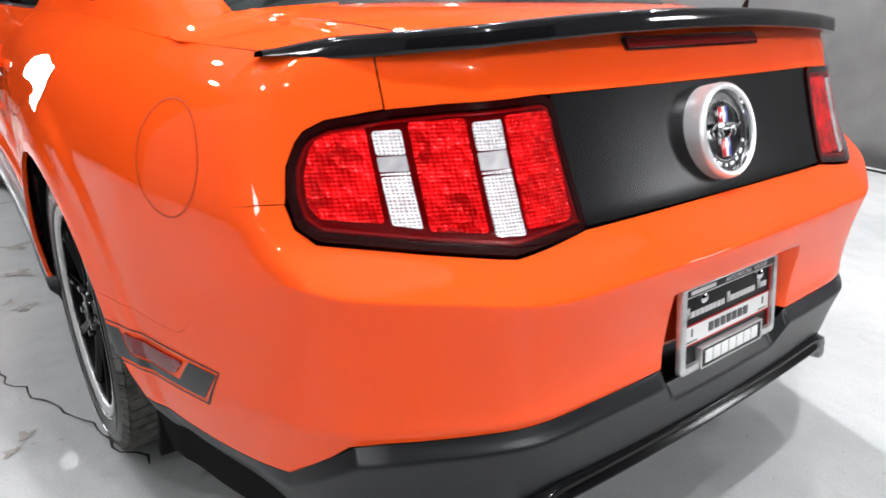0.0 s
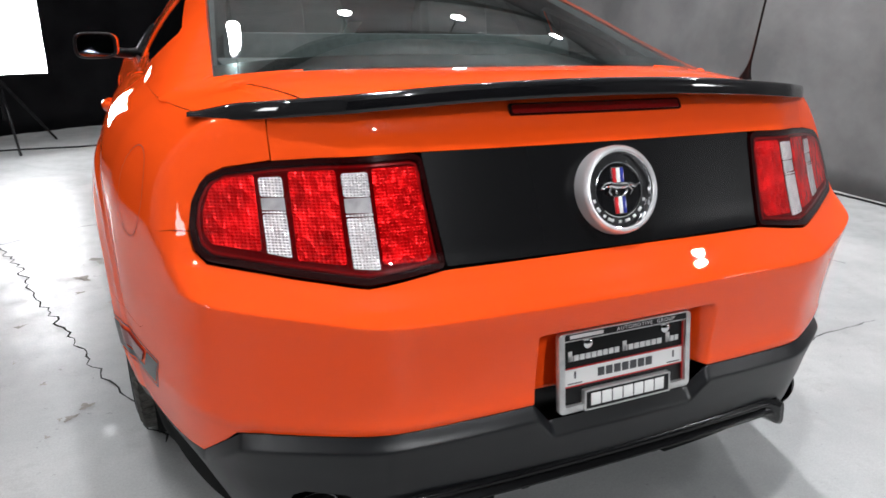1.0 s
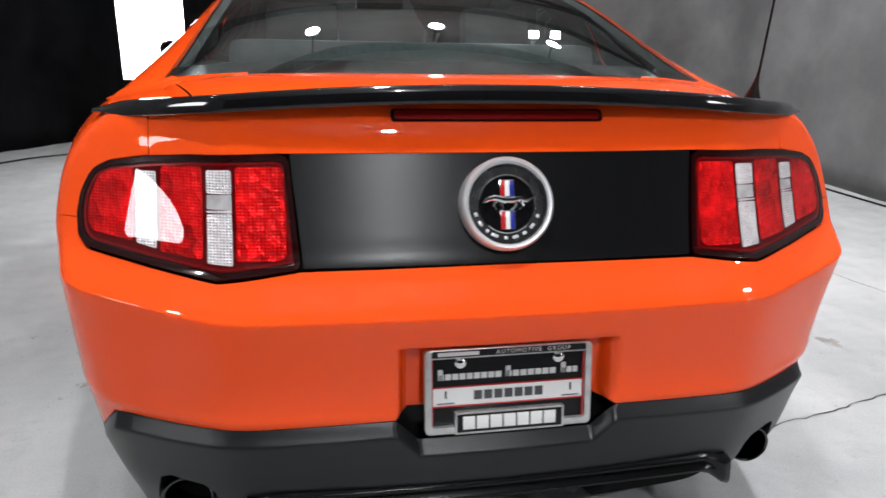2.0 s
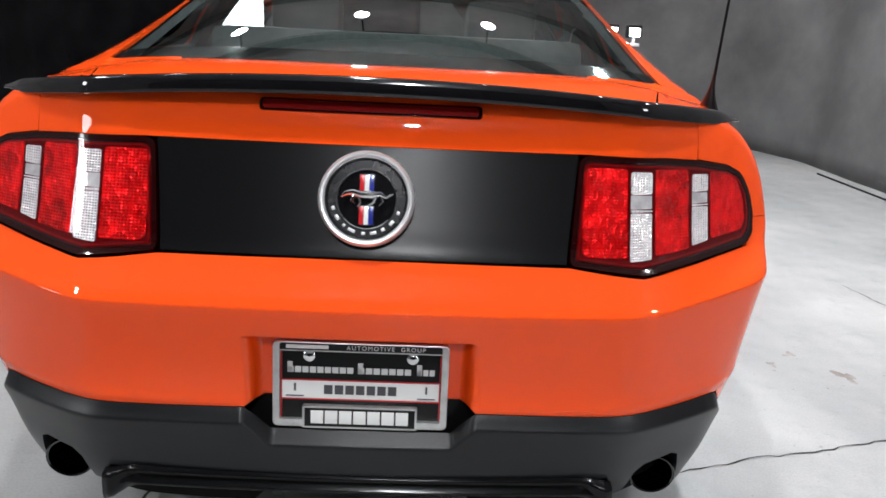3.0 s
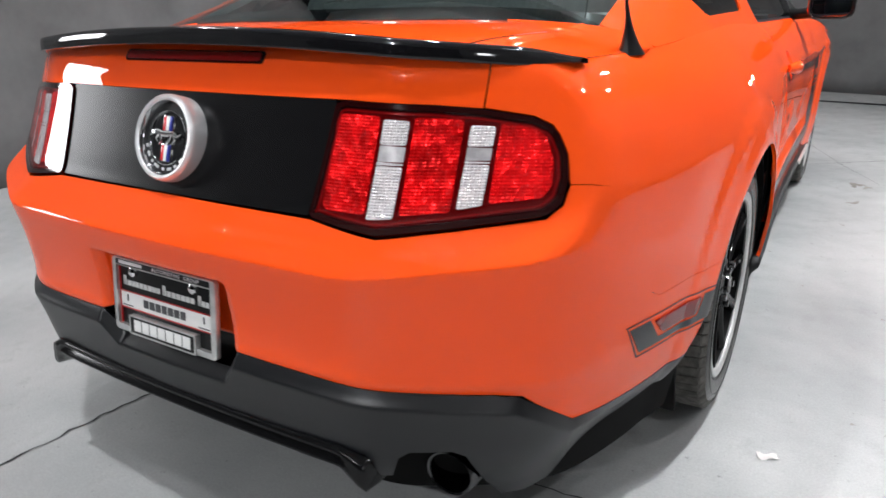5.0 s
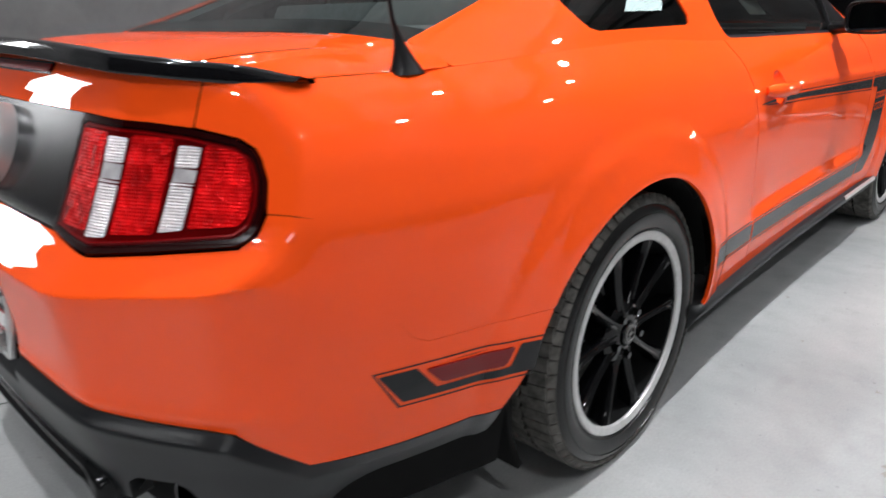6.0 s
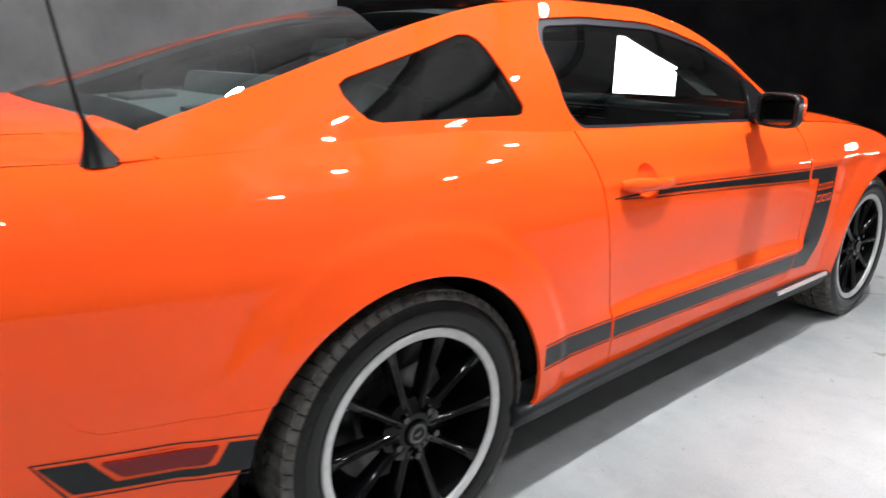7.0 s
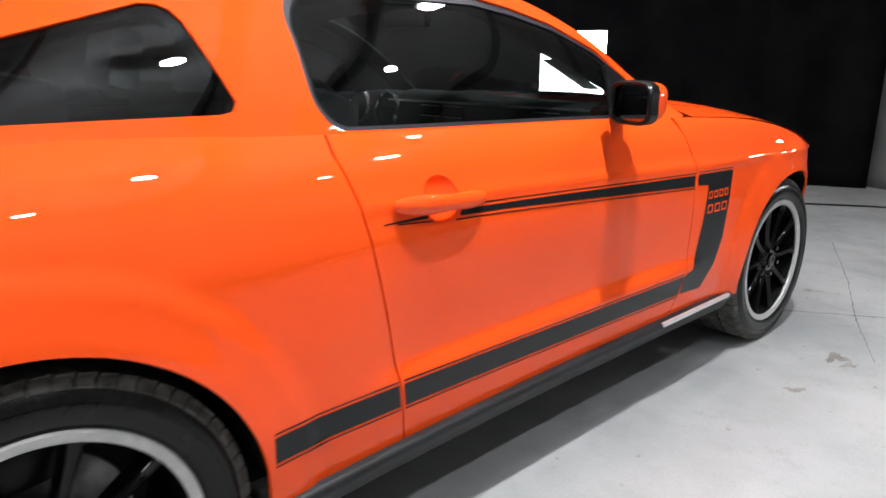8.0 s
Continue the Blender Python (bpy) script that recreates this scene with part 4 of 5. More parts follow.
relief = ((((-0.044, 0.003), (-0.036, 0.009), (-0.024, 0.011), (-0.008, 0.007), (0.010, 0.007), (0.024, 0.009), (0.034, 0.004), (0.046, 0.010)), (0.0015, 0.0042, 0.0055, 0.0058, 0.0060, 0.0045, 0.0028, 0.0010)),
          (((-0.020, 0.006), (-0.026, -0.003), (-0.020, -0.009)), (0.0035, 0.0024, 0.0014)),
          (((-0.014, 0.004), (-0.010, -0.007), (-0.016, -0.014)), (0.0030, 0.0022, 0.0012)),
          (((0.016, 0.006), (0.012, -0.006), (0.003, -0.012)), (0.0040, 0.0026, 0.0013)),
          (((0.022, 0.006), (0.028, -0.003), (0.022, -0.011)), (0.0036, 0.0022, 0.0012)))
for pts, rad in relief:
    tube(bm, [BADGE @ Vector((x, -0.0225, z)) for x, z in pts], list(rad), 8)
part("badge_bar", bm, CHROME, badge, "small chrome relief")
for a, w_ in ((197, 0.007), (214, 0.010), (231, 0.005), (246, 0.013), (266, 0.006), (283, 0.011), (300, 0.007), (318, 0.010), (338, 0.006)):
    bm = bmesh.new()
    box(bm, (w_, 0.002, 0.0055), BADGE @ pose(0.0605 * math.cos(radians(a)), -0.0172, 0.0605 * math.sin(radians(a)), 0, -a + 90 + 180, 0), 0.0005)
    part("badge_mark", bm, BADGE_SILVER, badge)

# high brake lamp
bl_poly = [(-sx(0.2, 0.996), 0.996), (sx(0.2, 0.996), 0.996), (sx(0.2, 1.0165), 1.0165), (-sx(0.2, 1.0165), 1.0165)]
bl = sheet("brake_lamp", skin, bl_poly, LAMP_DARK, car, "slim dark red brake lamp", spacing=0.01, proud=0.0025, depth=0.006, corners=0.008)
sheet("brake_lens", skin, [(-sx(0.193, 0.9995), 0.9995), (sx(0.193, 0.9995), 0.9995), (sx(0.193, 1.013), 1.013), (-sx(0.193, 1.013), 1.013)], LAMP_RED_DARK, bl, spacing=0.01, proud=0.0045, depth=0.003, corners=0.005)

# rear spoiler
rows = []
xs = np.linspace(-0.742, 0.742, 91)
for x in xs:
    a = abs(x)
    yr = float(np.interp(a, (0, 0.2, 0.4, 0.5, 0.6, 0.68, 0.742), (0.186, 0.188, 0.200, 0.215, 0.268, 0.322, 0.372))) - 0.012 * (1 - step(a, 0.6, 0.74))
    zt = 1.063 - 0.098 * a ** 2.1
    zb = 1.032 - 0.088 * a ** 2.1
    tip = 1 - step(a, 0.66, 0.742)
    zm = (zt + zb) / 2
    zt, zb = zm + (zt - zm) * (0.25 + 0.75 * tip), zm + (zb - zm) * (0.25 + 0.75 * tip)
    w = 0.035 + 0.085 * tip
    rows.append([(x, yr - 0.001, zb + 0.001), (x, yr, (zb + zt) / 2), (x, yr + 0.002, zt - 0.004), (x, yr + 0.005, zt), (x, yr + 0.016, zt + 0.001), (x, yr + w * 0.6, zt - 0.010 * tip - 0.001), (x, yr + w, zt - 0.024 * tip - 0.003),
                 (x, yr + w, zb - 0.004), (x, yr + w * 0.4, zb - 0.001), (x, yr + 0.012, zb - 0.002)])
sp_ob = grid("spoiler", rows, BLACK_GLOSS, car, "glossy black deck spoiler", loop=True)
mod = sp_ob.modifiers.new("round", "BEVEL")
mod.width, mod.segments, mod.limit_method, mod.angle_limit = 0.002, 2, "ANGLE", radians(30)

# number plate in its bright frame; its lettering is plain bars
PL_W, PL_H = 0.314, 0.160
PLATE = pose(0, 0.0585, 0.534, 8.3 - 16.6)
plate = thing("licence_plate", "dealer plate with black and white bands in a silver frame", "licence plate")
frame_mat = mottled(material("frame_metal", (0.62, 0.62, 0.62), 0.33, 0.8), (0.55, 0.55, 0.55), (0.7, 0.7, 0.69), 40)
P_BLACK = material("plate_black", (0.006, 0.006, 0.0065), 0.35, spec=0.25)
P_WHITE = material("plate_white", (0.75, 0.75, 0.74), 0.4)
P_RED = material("plate_red", (0.45, 0.02, 0.02), 0.4)
P_TEXT = material("plate_silver_print", (0.6, 0.6, 0.6), 0.35)
P_INK = material("plate_ink", (0.06, 0.06, 0.065), 0.4)


def slab(name, mat, x0, x1, z0, z1, y, thick, parent, bevel=0.0006):
    """A flat piece on the plate: x from its middle, z from its lower edge, in metres."""
    bm = bmesh.new()
    box(bm, (x1 - x0, thick, z1 - z0), PLATE @ pose((x0 + x1) / 2, y, (z0 + z1) / 2 - PL_H / 2), bevel)
    return part(name, bm, mat, parent)


slab("plate_back", P_BLACK, -0.150, 0.150, 0.006, 0.154, 0.004, 0.003, plate)
bm = bmesh.new()
loops = []
for y, outer in ((0.005, True), (-0.0055, True), (-0.007, True), (-0.007, False), (0.005, False)):
    k = 0.0015 if y == -0.007 else 0.0
    x0, x1, z0, z1, r = (-0.157 + k, 0.157 - k, k, 0.16 - k, 0.010) if outer else (-0.1445, 0.1445, 0.0135, 0.1572, 0.004)
    ring_ = []
    for cx, cz, a0 in ((x1 - r, z1 - r, 0), (x0 + r, z1 - r, 90), (x0 + r, z0 + r, 180), (x1 - r, z0 + r, 270)):
        for q in range(6):
            a = radians(a0 + 18 * q)
            ring_.append(bm.verts.new(PLATE @ Vector((cx + r * math.cos(a), y, cz + r * math.sin(a) - PL_H / 2))))
    loops.append(ring_)
for p, q in zip(loops, loops[1:] + loops[:1]):
    for i in range(24):
        bm.faces.new((p[i], p[(i + 1) % 24], q[(i + 1) % 24], q[i]))
part("plate_frame", bm, frame_mat, plate, "brushed silver frame", sharp=50)
slab("frame_line", frame_mat, -0.146, 0.146, 0.1425, 0.1445, -0.001, 0.012, plate, 0.0006)
slab("plate_band", P_BLACK, -0.1445, 0.1445, 0.1445, 0.157, -0.0015, 0.010, plate)
slab("plate_band", P_WHITE, -0.141, 0.141, 0.052, 0.086, 0.0015, 0.003, plate)
for z in (0.0505, 0.0865):
    slab("plate_line", P_RED, -0.142, 0.142, z - 0.001, z + 0.001, 0.001, 0.003, plate, 0.0002)
for x in (-0.1425, 0.1425):
    slab("plate_line", P_RED, x - 0.001, x + 0.001, 0.014, 0.1425, 0.001, 0.003, plate, 0.0002)
bx = slab("plate_tab", P_BLACK, -0.100, 0.100, 0.002, 0.039, -0.004, 0.011, plate, 0.001)
for x0, x1, z0, z1 in ((-0.103, -0.099, 0, 0.041), (0.099, 0.103, 0, 0.041), (-0.103, 0.103, 0.038, 0.041), (-0.103, 0.103, 0, 0.003)):
    slab("tab_edge", frame_mat, x0, x1, z0, z1, -0.0045, 0.013, plate, 0.0006)


def blocks(mat, x0, x1, z0, z1, count, fill, y, thick, parent):
    """A row of plain blocks in place of a word."""
    w_ = (x1 - x0) / count
    for k in range(count):
        slab("print_bar", mat, x0 + k * w_, x0 + (k + fill) * w_, z0, z1, y, thick, parent, 0.0002)


blocks(P_WHITE, -0.088, 0.090, 0.0085, 0.033, 7, 0.88, -0.0098, 0.0012, bx)
slab("print_bar", P_TEXT, -0.133, -0.058, 0.1475, 0.1545, -0.0068, 0.001, plate, 0.0002)
text = bpy.data.curves.new("words", "FONT")
text.body, text.size, text.align_x, text.extrude = "AUTOMOTIVE  GROUP", 0.0112, "CENTER", 0.0004
text.space_character = 1.28
ob = bpy.data.objects.new("words", text)
me = bpy.data.meshes.new_from_object(ob)
bpy.data.objects.remove(ob)
me.materials.append(P_TEXT)
words = new("printed_words", me)
words.parent = plate
words.matrix_local = PLATE @ pose(0.044, -0.0068, 0.1472 - PL_H / 2, 90, 0, 0)
tagged(words, "silver capital letters on black")
for x0, x1, n in ((-0.132, -0.012, 9), (-0.006, 0.092, 7), (0.100, 0.134, 3)):
    blocks(P_TEXT, x0, x1, 0.100, 0.111, n, 0.82, 0.0018, 0.0014, plate)
    slab("print_bar", P_TEXT, x0, x0 + 0.009, 0.100, 0.120, 0.0018, 0.0014, plate, 0.0003)
blocks(P_INK, -0.066, 0.068, 0.061, 0.078, 7, 0.80, -0.0004, 0.0014, plate)
for x in (-0.118, 0.118):
    slab("print_bar", P_INK, x - 0.0018, x + 0.0018, 0.066, 0.080, -0.0004, 0.0014, plate, 0.0002)
    slab("print_bar", P_INK, x - 0.016, x + 0.016, 0.0555, 0.0575, -0.0004, 0.0014, plate, 0.0002)
for x in (-0.092, 0.092):
    bm = bmesh.new()
    lathe(bm, [(0.0005, -0.012), (0.006, -0.0115), (0.0105, -0.008), (0.011, 0.0)], 20, "Y", PLATE @ pose(x, 0.0015, 0.134 - PL_H / 2))
    part("plate_screw", bm, CHROME, plate)

# grey lower cladding of the rear, with the step under the plate and the exhaust cut-outs
CLAD_S = [sx(x) for x in (0, 0.17, 0.21, 0.5, 0.70, 0.744)] + [sx(0.76) + 0.02, sp(0.781, 0.303), sy(0.45), sy(0.60), sy(0.668)]
CLAD_Z = (0.436, 0.436, 0.4855, 0.477, 0.466, 0.459, 0.433, 0.374, 0.366, 0.364, 0.3595)


def clad_top(s):
    return np.interp(np.abs(s), CLAD_S, CLAD_Z)


def clad(s, v):
    """The cladding at v above its upper edge (below: negative): a chamfer, a crisp crease, then a nearly upright face."""
    s, v = np.broadcast_arrays(np.asarray(s, float), np.asarray(v, float))
    z = clad_top(s) + v
    p = skin(s, z)
    a = np.abs(s)
    r = -v / 0.025
    ramp = 1 - 0.07 * np.log1p(np.exp(np.clip((1 - r) / 0.07, -40, 40)))
    out = 0.001 + (0.0260 * ramp - 0.06 * np.clip(0.456 - z, 0, 0.2)) * (1 - 0.85 * step(a, sx(0.70), sy(0.38)))
    d = np.stack([p[..., 0] * 0.35, -np.ones_like(a) * (1 - step(a, sx(0.74), sy(0.42))), np.zeros_like(a)], -1)
    d[..., 0] += np.sign(s) * step(a, sx(0.66), sy(0.40))
    d /= np.linalg.norm(d, axis=-1, keepdims=True)
    inset = 0.05 * (1 - step(np.abs(p[..., 0]), 0.188, 0.206)) * step(z, 0.40, 0.41) * (a < 0.3)
    p = p - np.stack([0 * a, inset, 0 * a], -1)
    p[..., 0] += np.sign(s) * 0.42 * np.clip(v, -0.3, 0) * step(a, sx(0.72), sy(0.45))
    return p + d * out[..., None]


upper = [(s, 0.0) for s in CLAD_S]
lower = [(sy(0.648), 0.25), (sy(0.60), 0.242), (sy(0.42), 0.240), (sp(0.80, 0.32), 0.236), (sp(0.735, 0.25), 0.218), (sx(0.700, 0.235), 0.225), (sx(0.676, 0.27), 0.27), (sx(0.664, 0.31), 0.31), (sx(0.652, 0.342), 0.342), (sx(0.63, 0.354), 0.354),
         (sx(0.56, 0.352), 0.352), (sx(0.540, 0.337), 0.337), (sx(0.522, 0.29), 0.29), (sx(0.50, 0.285), 0.285), (sx(0.48, 0.336), 0.336)] + [(sx(x, 0.341), 0.341) for x in (0.40, 0.30, 0.25, 0.212, 0.208, 0.19, 0.172, 0.168, 0.10, 0.0)]
half = upper + [(s, z - float(clad_top(s))) for s, z in lower]
clad_ob = sheet("lower_cladding", clad, half[::-1] + [(-s, v) for s, v in half][1:-1], CLADDING, car, "dark grey textured lower bumper", spacing=0.012, depth=0.035,
                lines=(-0.004, -0.009, -0.014, -0.019, -0.022, -0.0245, -0.027, -0.029, -0.032, -0.037))
bm = bmesh.new()
box(bm, (0.44, 0.012, 0.14), pose(0, 0.115, 0.47, 8.3 - 16.6))
part("plate_well", bm, BLACK_SATIN, car, "black plate well")

# black diffuser under the bumper
rows = []
for x in np.linspace(-0.485, 0.485, 61):
    a = abs(x)
    drop = 0.034 * step(a, 0.425, 0.485)
    y0 = 0.040 + 0.06 * a * a
    k = float(1 - step(a, 0.41, 0.45))
    rows.append([(x, y0 + 0.06, 0.350 - drop * 0.5), (x, y0 + 0.008, 0.342 - drop * 0.5), (x, y0 + 0.004, 0.334 - drop * 0.7), (x, y0 + 0.004 + 0.016 * k, 0.329 - drop * 0.8), (x, y0 + 0.002 + 0.016 * k, 0.324 - drop), (x, y0 + 0.002 - 0.004 * k, 0.320 - drop),
                 (x, y0 + 0.002 - 0.004 * k, 0.315 - drop), (x, y0 + 0.004 + 0.006 * k, 0.308 - drop), (x, y0 + 0.008 + 0.004 * k, 0.302 - drop), (x, y0 + 0.05, 0.294 - drop), (x, y0 + 0.20, 0.286 - drop * 0.3), (x, y0 + 0.20, 0.34)])
for end, out in ((0, -0.008), (-1, 0.008)):
    mid = np.mean(rows[end], 0)
    cap = [[tuple(mid + (np.array(q) - mid) * f + np.array((out * (1 - f * f), 0, 0))) for q in rows[end]] for f in (0.8, 0.0)]
    rows = [cap[1], cap[0]] + rows if end == 0 else rows + cap
dif = grid("diffuser", rows, DIFFUSER, car, "glossy black ribbed diffuser", loop=True)
for x in (-0.17, 0.17):
    bm = bmesh.new()
    box(bm, (0.020, 0.13, 0.045), pose(x, 0.18, 0.272, 12), 0.004)
    part("fin", bm, DIFFUSER, dif)

# twin exhaust tips
for sgn in (1, -1):
    bm = bmesh.new()
    m = pose(sgn * 0.600, 0.168, 0.283, -4) @ Matrix.Diagonal((1.08, 1, 0.96, 1))
    lathe(bm, [(0.046, 0.35), (0.046, 0.0), (0.044, -0.006), (0.040, -0.004), (0.040, 0.12), (0.0005, 0.12)], 32, "Y", m)
    part("exhaust_tip", bm, DARK_CHROME, car, "dark chrome oval exhaust tip")

# side stripes, markers and seams on both flanks
def band(name, top_pts, low_pts, mat, sgn, parent, proud=0.0012, surface=skin, label="", spacing=0.025):
    poly = [(sgn * sy(y), z) for y, z in low_pts] + [(sgn * sy(y), z) for y, z in top_pts[::-1]]
    return sheet(name, surface, poly, mat, parent, label, spacing=spacing, proud=proud, depth=0.0)


def line_on(name, pts, width, mat, sgn, parent, proud=0.0012):
    lo = [(y, z - width / 2) for y, z in pts]
    hi = [(y, z + width / 2) for y, z in pts]
    return band(name, hi, lo, mat, sgn, parent, proud)


MARKER_RED = material("marker_lens", (0.16, 0.003, 0.004), 0.2, 0.0, 0.35, 0.02, spec=0.2)
for sgn in (1, -1):
    t1, b1 = [(1.524, 0.467), (1.68, 0.463), (door_y(0.46) - 0.004, 0.459)], [(1.524, 0.414), (1.68, 0.409), (door_y(0.40) - 0.004, 0.404)]
    st = band("lower_stripe", t1, b1, VINYL, sgn, car, label="black vinyl stripe")
    t2, b2 = [(door_y(0.46) + 0.01, 0.458), (2.4, 0.446), (fgap(0.44) - 0.006, 0.442)], [(door_y(0.40) + 0.01, 0.403), (2.4, 0.390), (fgap(0.38) - 0.006, 0.382)]
    band("lower_stripe", t2, b2, VINYL, sgn, car, label="black vinyl stripe")
    for pts in ([(y, z + 0.0075) for y, z in t1], [(y, z - 0.0075) for y, z in b1], [(y, z + 0.0075) for y, z in t2], [(y, z - 0.0075) for y, z in b2]):
        line_on("pin_line", pts, 0.003, VINYL, sgn, st)
    t3, b3 = [(2.030, 0.8185), (2.18, 0.814), (2.65, 0.796), (fgap(0.78) - 0.006, 0.782)], [(2.024, 0.8055), (2.18, 0.799), (2.65, 0.771), (fgap(0.74) - 0.006, 0.746)]
    ds = band("door_stripe", t3, b3, VINYL, sgn, car, label="tapering black vinyl stripe")
    band("stripe_tip", [(1.812, 0.8180), (1.93, 0.8205)], [(1.806, 0.8155), (1.93, 0.8125)], VINYL, sgn, ds)
    line_on("pin_line", [(1.845, 0.8125), (1.942, 0.8055)], 0.003, VINYL, sgn, ds)
    line_on("pin_line", [(2.036, 0.8265), (2.18, 0.822), (2.65, 0.8035), (fgap(0.78) - 0.006, 0.789)], 0.003, VINYL, sgn, ds)
    line_on("pin_line", [(2.010, 0.7985), (2.18, 0.791), (2.65, 0.7635), (fgap(0.74) - 0.006, 0.739)], 0.003, VINYL, sgn, ds)
    poly = [(3.098, 0.783), (3.098, 0.747), (3.172, 0.742), (3.168, 0.70), (3.155, 0.606), (3.120, 0.455), (3.070, 0.444), (3.052, 0.382), (3.19, 0.374), (3.262, 0.452), (3.302, 0.54), (3.322, 0.66), (3.334, 0.778)]
    fs = sheet("fender_stripe", skin, [(sgn * sy(y), z) for y, z in poly[::-1]], VINYL, car, "black hockey-stick vinyl stripe", spacing=0.02, proud=0.0012, depth=0.0, corners=0.012)
    line_on("pin_line", [(3.10, 0.790), (3.33, 0.786)], 0.003, VINYL, sgn, fs)
    for z0, z1 in ((0.690, 0.722), (0.640, 0.676)):
        n = 4 if z0 > 0.68 else 3
        for k in range(n):
            u0, u1 = 3.176 + 0.140 * k / n, 3.176 + 0.140 * (k + 0.74) / n
            fl = lambda d: [(sgn * sy(u0 + d), z0 + 0.002 + d), (sgn * sy(u1 - d), z0 + 0.002 + d), (sgn * sy(u1 - d), z1 - 0.004 - d), (sgn * sy(u0 + d), z1 - 0.004 - d)]
            sheet("print_bar", skin, fl(0.0), PAINT, fs, holes=(fl(0.0055),), spacing=0.02, proud=0.0022, depth=0.0)
    # quarter stripe with its marker lamp
    q_out = [(0.409, 0.520), (0.452, 0.457), (0.60, 0.445), (0.737, 0.430), (0.752, 0.490), (0.60, 0.508)]
    m_out = [(0.497, 0.509), (0.528, 0.474), (0.668, 0.462), (0.690, 0.495)]
    ring_out = [(0.480, 0.5165), (0.519, 0.466), (0.680, 0.454), (0.706, 0.4985)]
    fl = lambda poly: [(sgn * sy(y), z) for y, z in poly]
    qs = sheet("quarter_stripe", skin, fl(q_out), VINYL, car, "black vinyl stripe round the side marker", holes=(fl(ring_out),), spacing=0.015, proud=0.0012, depth=0.0, corners=0.004)
    line_on("pin_line", [(0.400, 0.5275), (0.60, 0.5155), (0.755, 0.498)], 0.003, VINYL, sgn, qs)
    line_on("pin_line", [(0.445, 0.4495), (0.60, 0.4375), (0.735, 0.4225)], 0.003, VINYL, sgn, qs)
    sheet("pin_line", skin, fl([(0.3985, 0.529), (0.4435, 0.448), (0.4475, 0.4505), (0.4030, 0.5265)]), VINYL, qs, spacing=0.02, proud=0.0012, depth=0.0)
    sheet("side_marker", skin, fl(m_out), MARKER_RED, car, "dark red side marker lamp", spacing=0.015, proud=0.004, depth=0.006, corners=0.010)

# fuel flap on the left quarter: its gap is a flat ring with the shade in its colour
c = [(-(sp(0.862, 0.49) + 0.084 * math.cos(a)), 0.845 + 0.084 * math.sin(a)) for a in np.linspace(0, 2 * math.pi, 48, endpoint=False)]
c2 = [(-(sp(0.862, 0.49) + 0.0815 * math.cos(a)), 0.845 + 0.0815 * math.sin(a)) for a in np.linspace(0, 2 * math.pi, 48, endpoint=False)]
sheet("fuel_flap_gap", skin, c, material("gap_shadow", (0.48, 0.040, 0.006), 0.5), car, "thin ring of shaded orange for the fuel flap gap", holes=(c2,), spacing=0.012, proud=0.0006, depth=0.0)

# door handles in their cups
for sgn in (1, -1):
    cy, cz = 1.975, 0.848
    rows = []
    for r in np.linspace(1.02, 0.0, 8):
        ring_ = []
        for a in np.linspace(0, 2 * math.pi, 28, endpoint=False):
            y, z = cy + 0.052 * r * math.cos(a), cz + 0.05 * r * math.sin(a)
            ring_.append((sgn * (float(side_x(y, z)) - 0.021 * (1 - r * r) - 0.0005), y, z))
        rows.append(ring_)
    hc = grid("handle_cup", rows, PAINT, car, loop=True, flip=sgn > 0)
    bm = bmesh.new()
    pts = []
    for u in np.linspace(0, 1, 15):
        y = 1.842 + 0.255 * u
        z = 0.851 - 0.012 * u
        lift = 0.030 * math.sin(math.pi * u) ** 0.5
        pts.append((sgn * (float(side_x(y, z)) + 0.004 + lift), y, z))
    tube(bm, pts, [0.012 + 0.012 * math.sin(math.pi * u) ** 0.5 - 0.006 * math.exp(-((u - 0.56) / 0.2) ** 2) for u in np.linspace(0, 1, 15)], 14)
    for v in bm.verts:
        v.co.x = sgn * (abs(v.co.x) * 0.75 + 0.25 * float(side_x(v.co.y, 0.86)))
    part("door_handle", bm, PAINT, hc, "orange pull handle")

